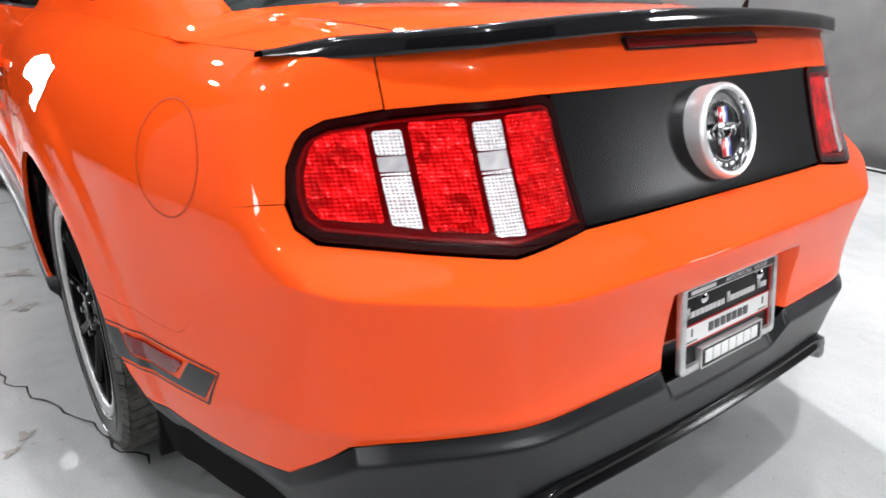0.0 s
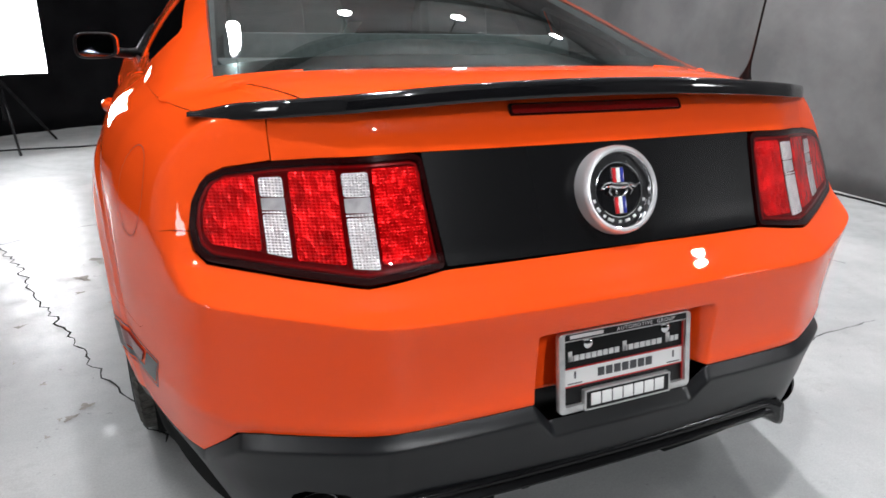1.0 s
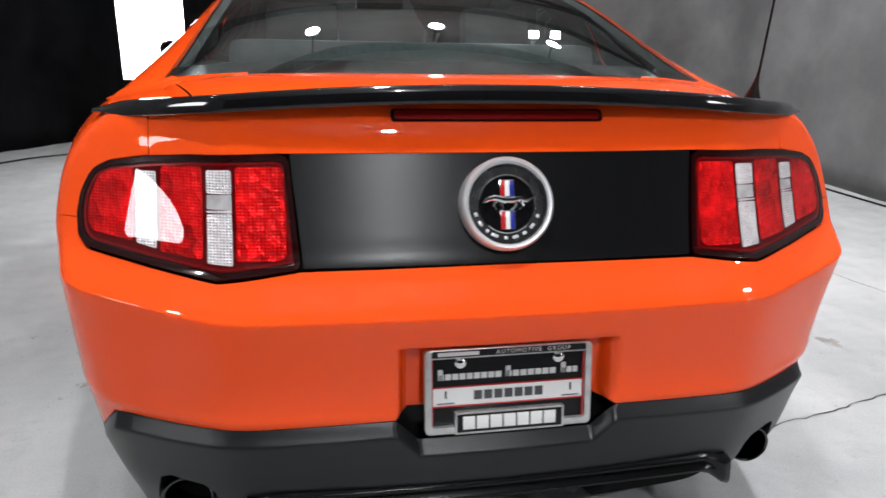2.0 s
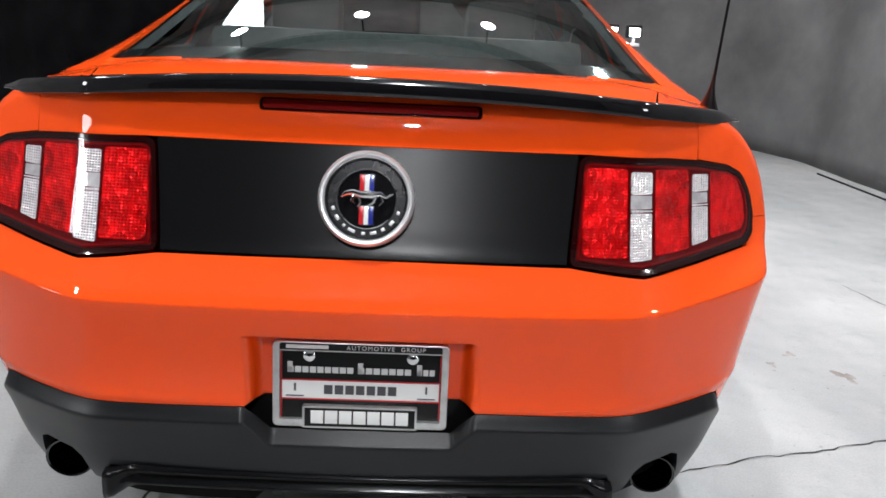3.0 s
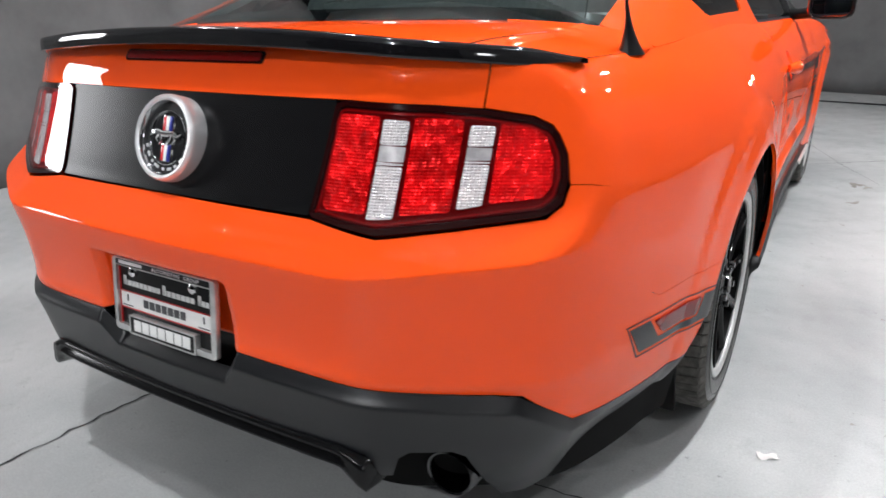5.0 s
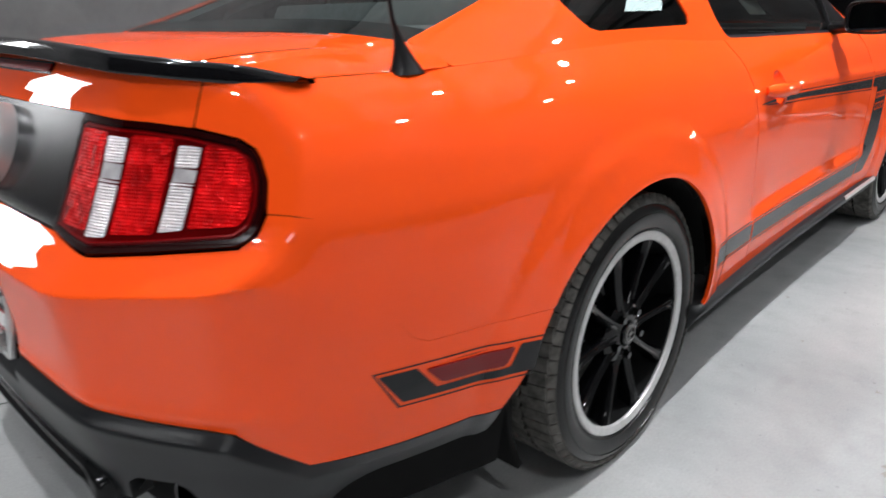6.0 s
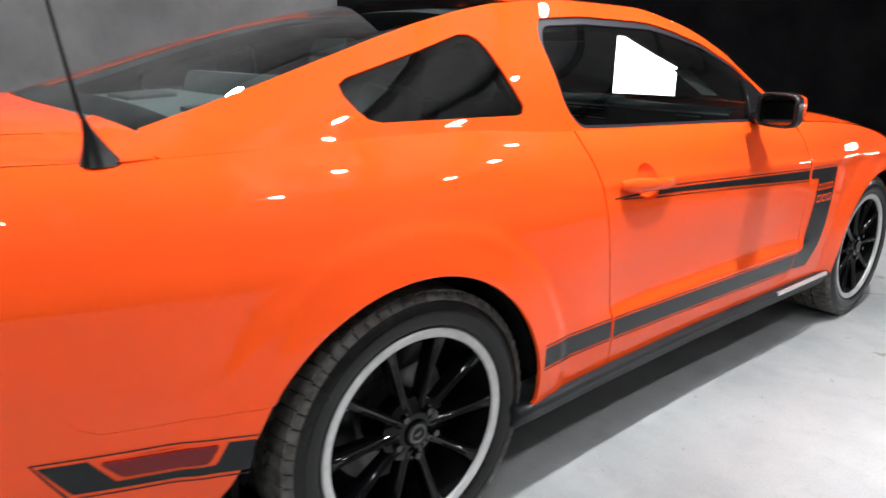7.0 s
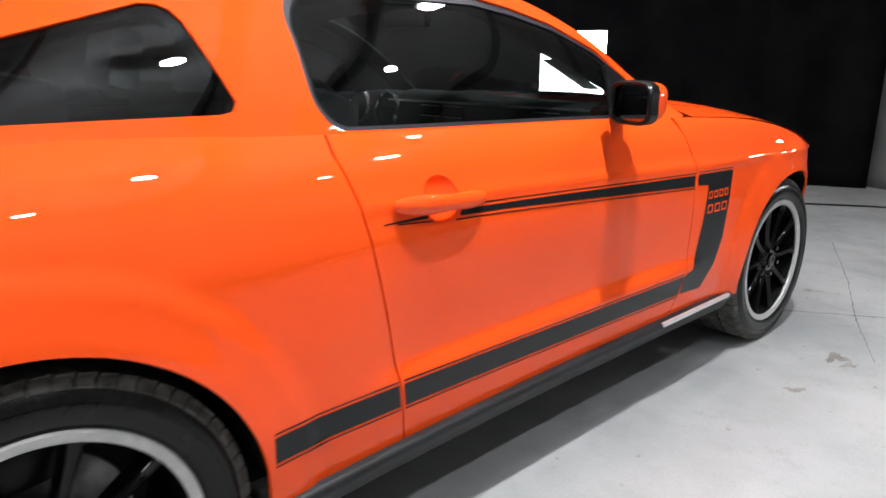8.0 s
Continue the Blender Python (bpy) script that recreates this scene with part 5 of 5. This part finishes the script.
# mirrors
for sgn in (1, -1):
    rows = []
    for v in np.linspace(0, 1, 12):
        y = 2.575 + 0.125 * v
        sx_, sz_ = 1 + 0.10 * float(step(v, 0, 0.35)) - 0.55 * v ** 2.4, 1 - 0.5 * v ** 2.6
        r_ = []
        for a in np.linspace(0, 2 * math.pi, 36, endpoint=False):
            ca, sa = math.cos(a), math.sin(a)
            q = (abs(ca) ** 4 + abs(sa) ** 4) ** -0.25
            r_.append((sgn * (0.972 + 0.082 * q * ca * sx_ - 0.016 * v), y - 0.036 * ca * (1 - v), 1.033 + 0.054 * q * sa * sz_ + 0.006 * v))
        rows.append(r_)
    mir = grid("door_mirror", rows, PAINT, car, "orange door mirror with a black frame", loop=True, flip=sgn < 0)
    mir.modifiers.new("thick", "SOLIDIFY").thickness = -0.004
    bm = bmesh.new()
    ring_ = []
    for k, (f_, dy) in enumerate(((1.04, 0.03), (1.04, -0.004), (0.98, -0.010), (0.88, -0.004), (0.88, 0.012))):
        rr = []
        for a in np.linspace(0, 2 * math.pi, 36, endpoint=False):
            ca, sa = math.cos(a), math.sin(a)
            q = (abs(ca) ** 4 + abs(sa) ** 4) ** -0.25
            rr.append(bm.verts.new((sgn * (0.972 + 0.082 * q * ca * f_), 2.575 - 0.036 * ca + dy, 1.033 + 0.054 * q * sa * f_)))
        ring_.append(rr)
    for a, b in zip(ring_, ring_[1:]):
        for i in range(36):
            bm.faces.new((a[i], a[(i + 1) % 36], b[(i + 1) % 36], b[i]))
    part("mirror_frame", bm, BLACK_SATIN, mir, "black mirror frame")
    bm = bmesh.new()
    bm.faces.new([bm.verts.new((sgn * (0.972 + 0.072 * (abs(math.cos(a)) ** 4 + abs(math.sin(a)) ** 4) ** -0.25 * math.cos(a)), 2.5785 - 0.036 * math.cos(a), 1.033 + 0.0475 * (abs(math.cos(a)) ** 4 + abs(math.sin(a)) ** 4) ** -0.25 * math.sin(a))) for a in np.linspace(0, 2 * math.pi, 36, endpoint=False)])
    part("mirror_glass", bm, MIRROR, mir)
    bm = bmesh.new()
    tube(bm, [(sgn * 0.785, 2.79, 0.990), (sgn * 0.85, 2.71, 0.994), (sgn * 0.93, 2.64, 1.005)], [0.028, 0.022, 0.022], 12)
    part("mirror_foot", bm, BLACK_SATIN, mir)
    f = cabin if sgn > 0 else mirrored(cabin)
    sheet("mirror_sail", f, [(sgn * u, v) for u, v in ((2.72, 0.978), (2.99, 0.974), (2.83, 1.12), (2.80, 1.13))], BLACK_SATIN, car, "black mirror sail", spacing=0.03, proud=0.003, depth=0.012, corners=0.01)

# aerial
bm = bmesh.new()
rows_ = []
for v in np.linspace(0, 1, 10):
    w_, l_ = 0.020 * (1 - v) ** 2 + 0.0035, 0.034 * (1 - v) ** 1.6 + 0.0035
    rows_.append([bm.verts.new((0.760 - 0.006 * v + w_ * math.cos(a), 0.583 - 0.022 * v + l_ * math.sin(a), 0.992 + 0.085 * v)) for a in np.linspace(0, 2 * math.pi, 14, endpoint=False)])
for a, b in zip(rows_, rows_[1:]):
    for i in range(14):
        bm.faces.new((a[i], a[(i + 1) % 14], b[(i + 1) % 14], b[i]))
aer = part("aerial", bm, BLACK_SATIN, car, "black whip aerial on a moulded foot")
bm = bmesh.new()
tube(bm, [(0.754, 0.561, 1.07), (0.747, 0.535, 1.25), (0.735, 0.49, 1.62)], [0.0035, 0.0028, 0.0018], 8)
part("aerial_rod", bm, BLACK_SATIN, aer)

# sills
for sgn in (1, -1):
    rows = []
    for y in np.linspace(1.455, 3.42, 30):
        x = float(half_width(y))
        rows.append([(sgn * (x - d), y, z) for d, z in ((0.055, 0.318), (0.006, 0.311), (-0.004, 0.306), (-0.007, 0.298), (-0.004, 0.288), (0.012, 0.270), (0.018, 0.252), (0.030, 0.238), (0.10, 0.234), (0.10, 0.318))])
    rows = [[tuple(np.mean(rows[0], 0))] * 10] + rows + [[tuple(np.mean(rows[-1], 0))] * 10]
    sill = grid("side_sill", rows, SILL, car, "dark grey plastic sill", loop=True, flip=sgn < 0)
    bm = bmesh.new()
    box(bm, (0.012, 0.46, 0.014), pose(sgn * 0.919, 3.17, 0.303, 0, 0, 0), 0.002)
    part("sill_plate", bm, SILVER, sill, "bright sill plate")
    rows = []
    for a in np.linspace(radians(150), radians(208), 24):
        r0 = ARCH_R - 0.002
        rows.append([(sgn * x, ARCH_Y + rr * math.cos(a), HUB_Z + rr * math.sin(a)) for x, rr in ((0.70, r0), (0.868, r0), (0.868, r0 + 0.018), (0.70, r0 + 0.018))])
    grid("mud_guard", rows, DARK, car, "black arch liner", loop=True)

# ---------------------------------------------------------------- wheels
def wheel_meshes():
    """Meshes of one wheel about its hub, outer face towards +x at x = 0."""
    made = {}

    def keep(name, bm, mat, sharp=35):
        ob = part(name, bm, mat, None, sharp=sharp)
        me = ob.data
        bpy.data.objects.remove(ob)
        made[name] = me

    bm = bmesh.new()
    lathe(bm, [(0.248, -0.016), (0.254, -0.005), (0.266, 0.002), (0.284, 0.006), (0.303, 0.005), (0.318, -0.001), (0.328, -0.009), (0.3335, -0.020), (0.335, -0.04), (0.335, -0.235), (0.326, -0.262), (0.30, -0.272), (0.248, -0.256)], 72, "X", closed=True)
    for r, h in ((0.262, 0.0015), (0.300, 0.0072)):
        lathe(bm, [(r - 0.0014, h - 0.004), (r, h), (r + 0.0014, h - 0.004)], 72, "X")
    keep("tyre", bm, RUBBER)
    bm = bmesh.new()
    n = 66
    for k in range(n):
        a = 360.0 / n * k
        for x0, x1, sk, off in ((-0.078, -0.012, 8, 0.0), (-0.128, -0.086, -14, 0.4), (-0.178, -0.136, 14, 0.1), (-0.252, -0.186, -8, 0.6)):
            m = pose(0, 0, 0, a + off * 360.0 / n) @ pose((x0 + x1) / 2, 0, 0.338, 0, 0, sk)
            box(bm, (x1 - x0, 0.0290, 0.010), m)
        box(bm, (0.018, 0.0275, 0.008), pose(0, 0, 0, a) @ pose(-0.0075, 0, 0.3285, 0, 52, 0))
    keep("tread", bm, TREAD)
    bm = bmesh.new()
    lathe(bm, [(0.2325, -0.009), (0.2335, -0.005), (0.235, -0.003), (0.2515, 0.001), (0.2555, -0.002), (0.255, -0.012), (0.243, -0.02)], 96, "X", closed=True)
    keep("rim_lip", bm, MACHINED)
    bm = bmesh.new()
    lathe(bm, [(0.238, -0.012), (0.229, -0.05), (0.222, -0.15), (0.236, -0.25)], 64, "X")
    keep("rim_barrel", bm, WHEEL_INNER)
    bm = bmesh.new()
    prof = []
    for r, w, x0, d in ((0.045, 0.017, -0.016, 0.030), (0.085, 0.0125, -0.020, 0.034), (0.14, 0.0115, -0.018, 0.040), (0.19, 0.0130, -0.013, 0.045), (0.222, 0.0165, -0.009, 0.048), (0.236, 0.025, -0.008, 0.050)):
        prof.append([bm.verts.new(q) for q in ((x0 - d, w, r), (x0 - 0.014, w, r), (x0 - 0.005, w * 0.82, r), (x0 - 0.001, w * 0.45, r), (x0 - 0.004, 0, r), (x0 - 0.001, -w * 0.45, r), (x0 - 0.005, -w * 0.82, r), (x0 - 0.014, -w, r), (x0 - d, -w, r))])
    for a_, b_ in zip(prof, prof[1:]):
        for i in range(9):
            bm.faces.new((a_[i], a_[(i + 1) % 9], b_[(i + 1) % 9], b_[i]))
    keep("spoke", bm, WHEEL_BLACK, 45)
    bm = bmesh.new()
    lathe(bm, [(0.0005, -0.020), (0.030, -0.020), (0.034, -0.017), (0.07, -0.022), (0.082, -0.032), (0.085, -0.08)], 48, "X")
    keep("hub", bm, WHEEL_BLACK)
    bm = bmesh.new()
    lathe(bm, [(0.0005, -0.008), (0.018, -0.008), (0.028, -0.011), (0.030, -0.020)], 36, "X")
    keep("centre_cap", bm, WHEEL_BLACK)
    bm = bmesh.new()
    lathe(bm, [(0.0175, -0.009), (0.0175, -0.0055), (0.0225, -0.0065), (0.0235, -0.011)], 36, "X")
    box(bm, (0.003, 0.018, 0.006), pose(-0.0065, 0, 0, 20), 0.001)
    keep("cap_ring", bm, STEEL)
    bm = bmesh.new()
    bmesh.ops.create_cone(bm, cap_ends=True, segments=6, radius1=0.011, radius2=0.009, depth=0.022, matrix=pose(-0.016, 0, 0.057, 0, 90, 0))
    keep("lug_nut", bm, DARK_CHROME)
    bm = bmesh.new()
    lathe(bm, [(0.08, -0.125), (0.168, -0.125), (0.168, -0.150), (0.08, -0.150)], 56, "X", closed=True)
    keep("brake_disc", bm, STEEL)
    bm = bmesh.new()
    box(bm, (0.09, 0.20, 0.075), pose(-0.135, -0.02, 0.155, 8), 0.012)
    box(bm, (0.09, 0.075, 0.16), pose(-0.135, -0.155, 0.03, 10), 0.012)
    keep("brake_caliper", bm, BLACK_SATIN)
    return made


WHEEL = wheel_meshes()
for sgn in (1, -1):
    for cy, cx in ((REAR_AXLE, 0.915), (FRONT_AXLE, 0.896)):
        m = pose(sgn * cx, cy, HUB_Z, 0, 0, 0 if sgn > 0 else 180)
        w = new("wheel", WHEEL["rim_barrel"])
        w.parent = car
        w.matrix_local = m
        tagged(w, "black ten-spoke alloy wheel with a bright lip")
        for nm, turns in (("tyre", (0,)), ("tread", (0,)), ("rim_lip", (0,)), ("spoke", range(18, 378, 36)), ("hub", (0,)), ("centre_cap", (0,)), ("cap_ring", (0,)), ("lug_nut", range(36, 396, 72)), ("brake_disc", (0,)), ("brake_caliper", (0,))):
            for a in turns:
                o = new(nm, WHEEL[nm])
                o.parent = w
                o.matrix_local = pose(0, 0, 0, a)
                if nm == "tread":
                    tagged(o, kind="stuff")

# ---------------------------------------------------------------- cabin
bm = bmesh.new()
box(bm, (1.22, 0.46, 0.03), pose(0, 0.93, 1.022, 4), 0.008)
shelf = part("parcel_shelf", bm, SHELF, car, "grey carpeted parcel shelf")
for x in (-0.34, 0.34):
    bm = bmesh.new()
    box(bm, (0.24, 0.15, 0.018), pose(x, 0.98, 1.043, 4), 0.006)
    part("speaker_cover", bm, INTERIOR, shelf)
bm = bmesh.new()
box(bm, (1.18, 0.16, 0.40), pose(0, 1.24, 0.915, -14), 0.04)
part("rear_seat_back", bm, SEAT_CLOTH, car, "charcoal rear seat back")
for x in (-0.37, 0.37):
    bm = bmesh.new()
    box(bm, (0.50, 0.16, 0.62), pose(x, 1.84, 0.77, -16), 0.06)
    seat = part("front_seat", bm, INTERIOR, car, "charcoal bucket seat")
    bm = bmesh.new()
    box(bm, (0.27, 0.11, 0.20), pose(x, 1.725, 1.145, -12), 0.045)
    part("headrest", bm, INTERIOR, seat)
    bm = bmesh.new()
    box(bm, (0.50, 0.50, 0.16), pose(x, 2.25, 0.50, 8), 0.05)
    part("cushion", bm, INTERIOR, seat)
rows = []
for x in np.linspace(-0.72, 0.72, 31):
    hump = 0.018 * math.exp(-((x + 0.37) / 0.16) ** 2) + 0.022 * float(1 - step(abs(x + 0.02), 0.16, 0.22))
    rows.append([(x, 3.33 - 0.25 * (x / 0.72) ** 2, 0.985), (x, 3.05 - 0.10 * (x / 0.72) ** 2, 1.00 + 0.3 * hump), (x, 2.92, 1.008 + 0.6 * hump), (x, 2.82, 1.010 + hump), (x, 2.765, 1.004 + hump), (x, 2.75, 0.985 + hump), (x, 2.755, 0.92), (x, 2.78, 0.78), (x, 2.80, 0.60)])
dash = grid("dashboard", rows, INTERIOR, car, "charcoal dashboard")
for x in (-0.01, 0.115, 0.56):
    bm = bmesh.new()
    box(bm, (0.115, 0.02, 0.062), pose(x, 2.752, 0.960, 0), 0.008)
    v = part("air_vent", bm, BLACK_SATIN, dash)
    for k in range(4):
        bm = bmesh.new()
        box(bm, (0.10, 0.010, 0.003), pose(x, 2.740, 0.940 + 0.013 * k))
        part("vent_slat", bm, SILVER if k in (0, 3) else BLACK_SATIN, v)
for x in (-0.47, -0.27):
    bm = bmesh.new()
    lathe(bm, [(0.060, 0.0), (0.062, -0.030), (0.067, -0.034), (0.071, -0.028), (0.071, 0.0)], 40, "Y", pose(x, 2.755, 0.950, -12))
    part("gauge_ring", bm, CHROME, dash, "chrome ring of a dashboard gauge")
    bm = bmesh.new()
    lathe(bm, [(0.0005, -0.004), (0.062, -0.004)], 40, "Y", pose(x, 2.755, 0.950, -12))
    part("gauge_face", bm, BLACK_SATIN, dash)
bm = bmesh.new()
box(bm, (1.0, 0.006, 0.008), pose(0.22, 2.748, 0.992), 0.002)
part("dash_trim", bm, SILVER, dash, "thin bright trim strip")
bm = bmesh.new()
ringp = [(-0.37 + 0.185 * math.cos(a), 2.50 - 0.07 * math.sin(a), 0.90 + 0.17 * math.sin(a)) for a in np.linspace(0, 2 * math.pi, 33)]
tube(bm, ringp, 0.015, 10, caps=False)
wheel_ob = part("steering_wheel", bm, INTERIOR, car, "charcoal steering wheel")
for a in (20, 160, 270):
    bm = bmesh.new()
    q = Vector((-0.37 + 0.18 * math.cos(radians(a)), 2.50 - 0.07 * math.sin(radians(a)), 0.90 + 0.17 * math.sin(radians(a))))
    tube(bm, [(-0.37, 2.515, 0.90), q], 0.014)
    part("wheel_spoke", bm, SILVER, wheel_ob)
bm = bmesh.new()
box(bm, (0.24, 0.03, 0.065), pose(0, 2.62, 1.285, -8), 0.014)
part("rear_view_mirror", bm, BLACK_SATIN, car, "black rear-view mirror")
# price sheet lying inside the windscreen
bm = bmesh.new()
box(bm, (0.075, 0.29, 0.001), pose(0.345, 3.14, 1.092, -22.5))
PAPER = material("paper", (0.7, 0.7, 0.68), 0.7)
thin = node(PAPER, "ShaderNodeBsdfTranslucent")
thin.inputs["Color"].default_value = (0.6, 0.6, 0.58, 1)
both = node(PAPER, "ShaderNodeMixShader", Fac=0.5)
wire(PAPER, bsdf(PAPER), "BSDF", both, 1)
wire(PAPER, thin, "BSDF", both, 2)
wire(PAPER, both, "Shader", PAPER.node_tree.nodes["Material Output"], "Surface")
part("paper_sheet", bm, PAPER, car, "white paper sheet behind the windscreen")

# ---------------------------------------------------------------- floor marks
CRACK = material("crack_dark", (0.03, 0.03, 0.03), 0.95)
STAIN = mottled(material("worn_patch", (0.28, 0.25, 0.22), 0.7), (0.20, 0.18, 0.16), (0.36, 0.34, 0.31), 14)


def crack(points, width, jag, seed):
    """A ragged thin crack in the floor."""
    rnd = random.Random(seed)
    pts = [Vector((*p, 0)) for p in points]
    line = []
    for a, b in zip(pts, pts[1:]):
        n = max(2, int((b - a).length / 0.03))
        side_ = Vector((-(b - a).y, (b - a).x, 0)).normalized()
        for i in range(n):
            line.append(a + (b - a) * i / n + side_ * rnd.uniform(-jag, jag))
    line.append(pts[-1])
    verts, faces = [], []
    for i, p in enumerate(line):
        d = (line[min(i + 1, len(line) - 1)] - line[max(i - 1, 0)]).normalized()
        w_ = width * rnd.uniform(0.35, 1.3) * 0.5
        verts += [(p.x - d.y * w_, p.y + d.x * w_, 0.002), (p.x + d.y * w_, p.y - d.x * w_, 0.002)]
        if i:
            faces.append((2 * i - 2, 2 * i - 1, 2 * i + 1, 2 * i))
    build("floor_crack", verts, faces, CRACK, None, "ragged dark crack in the concrete", smooth=False, kind="structure")


crack([(-1.62, 3.2), (-1.46, 2.77), (-1.35, 2.37), (-1.25, 2.05), (-1.16, 1.78), (-1.09, 1.58), (-1.01, 1.36), (-0.95, 1.23), (-0.86, 0.95)], 0.008, 0.018, 1)
crack([(-1.62, 3.13), (-1.39, 3.28), (-1.17, 3.38), (-0.4, 3.5)], 0.006, 0.006, 2)
crack([(-0.62, -0.12), (-0.60, 0.10), (-0.575, 0.28), (-0.555, 0.46), (-0.58, 0.9)], 0.008, 0.008, 3)
crack([(0.4, 0.50), (0.75, 0.54), (0.91, 0.57), (1.08, 0.63), (1.26, 0.665), (1.55, 0.74), (1.9, 0.76)], 0.005, 0.006, 4)
crack([(2.22, 2.1), (2.29, 1.80), (2.36, 1.55), (2.44, 1.3)], 0.006, 0.006, 5)
crack([(0.3, 3.95), (0.81, 4.24), (1.05, 4.41), (1.5, 4.7)], 0.006, 0.004, 6)
crack([(0.50, 5.8), (0.87, 4.95), (1.07, 4.41), (1.3, 3.9)], 0.003, 0.004, 7)


def flake(x, y, r, seed, squash=0.6):
    """A worn patch where the floor paint has flaked."""
    rnd = random.Random(seed)
    n = 22
    turn = rnd.uniform(0, 3)
    verts = [(x, y, 0.0025)]
    for i in range(n):
        a = 6.283 * i / n
        k = r * (0.6 + 0.3 * math.sin(3 * a + seed) + rnd.uniform(-0.2, 0.3))
        u, v = k * math.cos(a), k * squash * math.sin(a)
        verts.append((x + u * math.cos(turn) - v * math.sin(turn), y + u * math.sin(turn) + v * math.cos(turn), 0.0025))
    build("floor_stain", verts, [(0, i + 1, (i + 1) % n + 1) for i in range(n)], STAIN, None, "flaked patch in the floor paint", smooth=False, kind="structure")


for i, (x, y, r) in enumerate(((-0.95, 2.39, 0.07), (-0.98, 2.05, 0.05), (-0.93, 2.72, 0.09), (-1.12, 1.19, 0.03), (-1.08, 1.245, 0.035), (-1.09, 2.70, 0.08), (-1.16, 2.46, 0.06), (-1.02, 2.12, 0.04), (-1.35, 1.97, 0.03),
                               (-1.43, 1.60, 0.02), (-1.64, 1.21, 0.015), (1.18, 3.84, 0.08), (1.24, 3.80, 0.05), (1.18, 3.43, 0.05), (0.79, 4.65, 0.06), (1.15, 2.99, 0.015), (1.43, 1.52, 0.04), (1.43, 1.22, 0.03), (1.54, 1.31, 0.04),
                               (1.67, 1.14, 0.07), (0.89, 2.45, 0.012), (-1.16, 2.27, 0.03), (1.5, 2.2, 0.015), (1.32, 1.9, 0.012), (1.05, 2.1, 0.01))):
    flake(x, y, r, i)
rnd = random.Random(11)
for i in range(46):
    cx, cy = rnd.choice(((1.2, 3.82), (1.2, 3.5), (1.5, 1.35), (1.6, 1.2), (-1.05, 2.5), (-1.1, 1.25), (-1.0, 2.1), (1.6, 3.0), (-1.5, 1.6), (0.9, 4.6)))
    flake(cx + rnd.gauss(0, 0.13), cy + rnd.gauss(0, 0.16), rnd.uniform(0.005, 0.016), 40 + i, rnd.uniform(0.4, 0.9))
scrap = thing("paper_scrap", "small torn scrap of white paper lying on concrete", "paper scrap", (1.075, 0.905, 0.0))
bm = bmesh.new()
g = bmesh.ops.create_grid(bm, x_segments=6, y_segments=3, size=0.5, matrix=pose(0, 0, 0.004, 0, 0, 25) @ Matrix.Diagonal((0.05, 0.022, 1, 1)))
for v in bm.verts:
    v.co.z += 0.003 * math.sin(v.co.x * 190) + 0.002 * math.cos(v.co.y * 240)
bmesh.ops.solidify(bm, geom=bm.faces, thickness=0.0008)
part("sheet", bm, material("scrap_paper", (0.72, 0.68, 0.66), 0.8), scrap)


def cable(points, seed=0):
    ob = thing("floor_cable", "black power cable lying along the floor", "cable")
    bm = bmesh.new()
    tube(bm, [(x, y, 0.008) for x, y in points], 0.008, 8)
    part("cord", bm, BLACK_SATIN, ob)


sm = lambda pts: [(float(np.interp(u, range(len(pts)), [p[0] for p in pts])), float(np.interp(u, range(len(pts)), [p[1] for p in pts]))) for u in np.linspace(0, len(pts) - 1, 40)]
cable(sm([(-3.2, 5.0), (-2.85, 5.55), (-2.0, 6.15), (-1.3, 6.15), (-0.4, 6.8), (0.4, 7.35), (1.4, 7.2), (2.1, 6.35)]))
cable(sm([(3.75, 0.6), (3.78, 2.2), (3.72, 3.6), (3.70, 5.0)]))
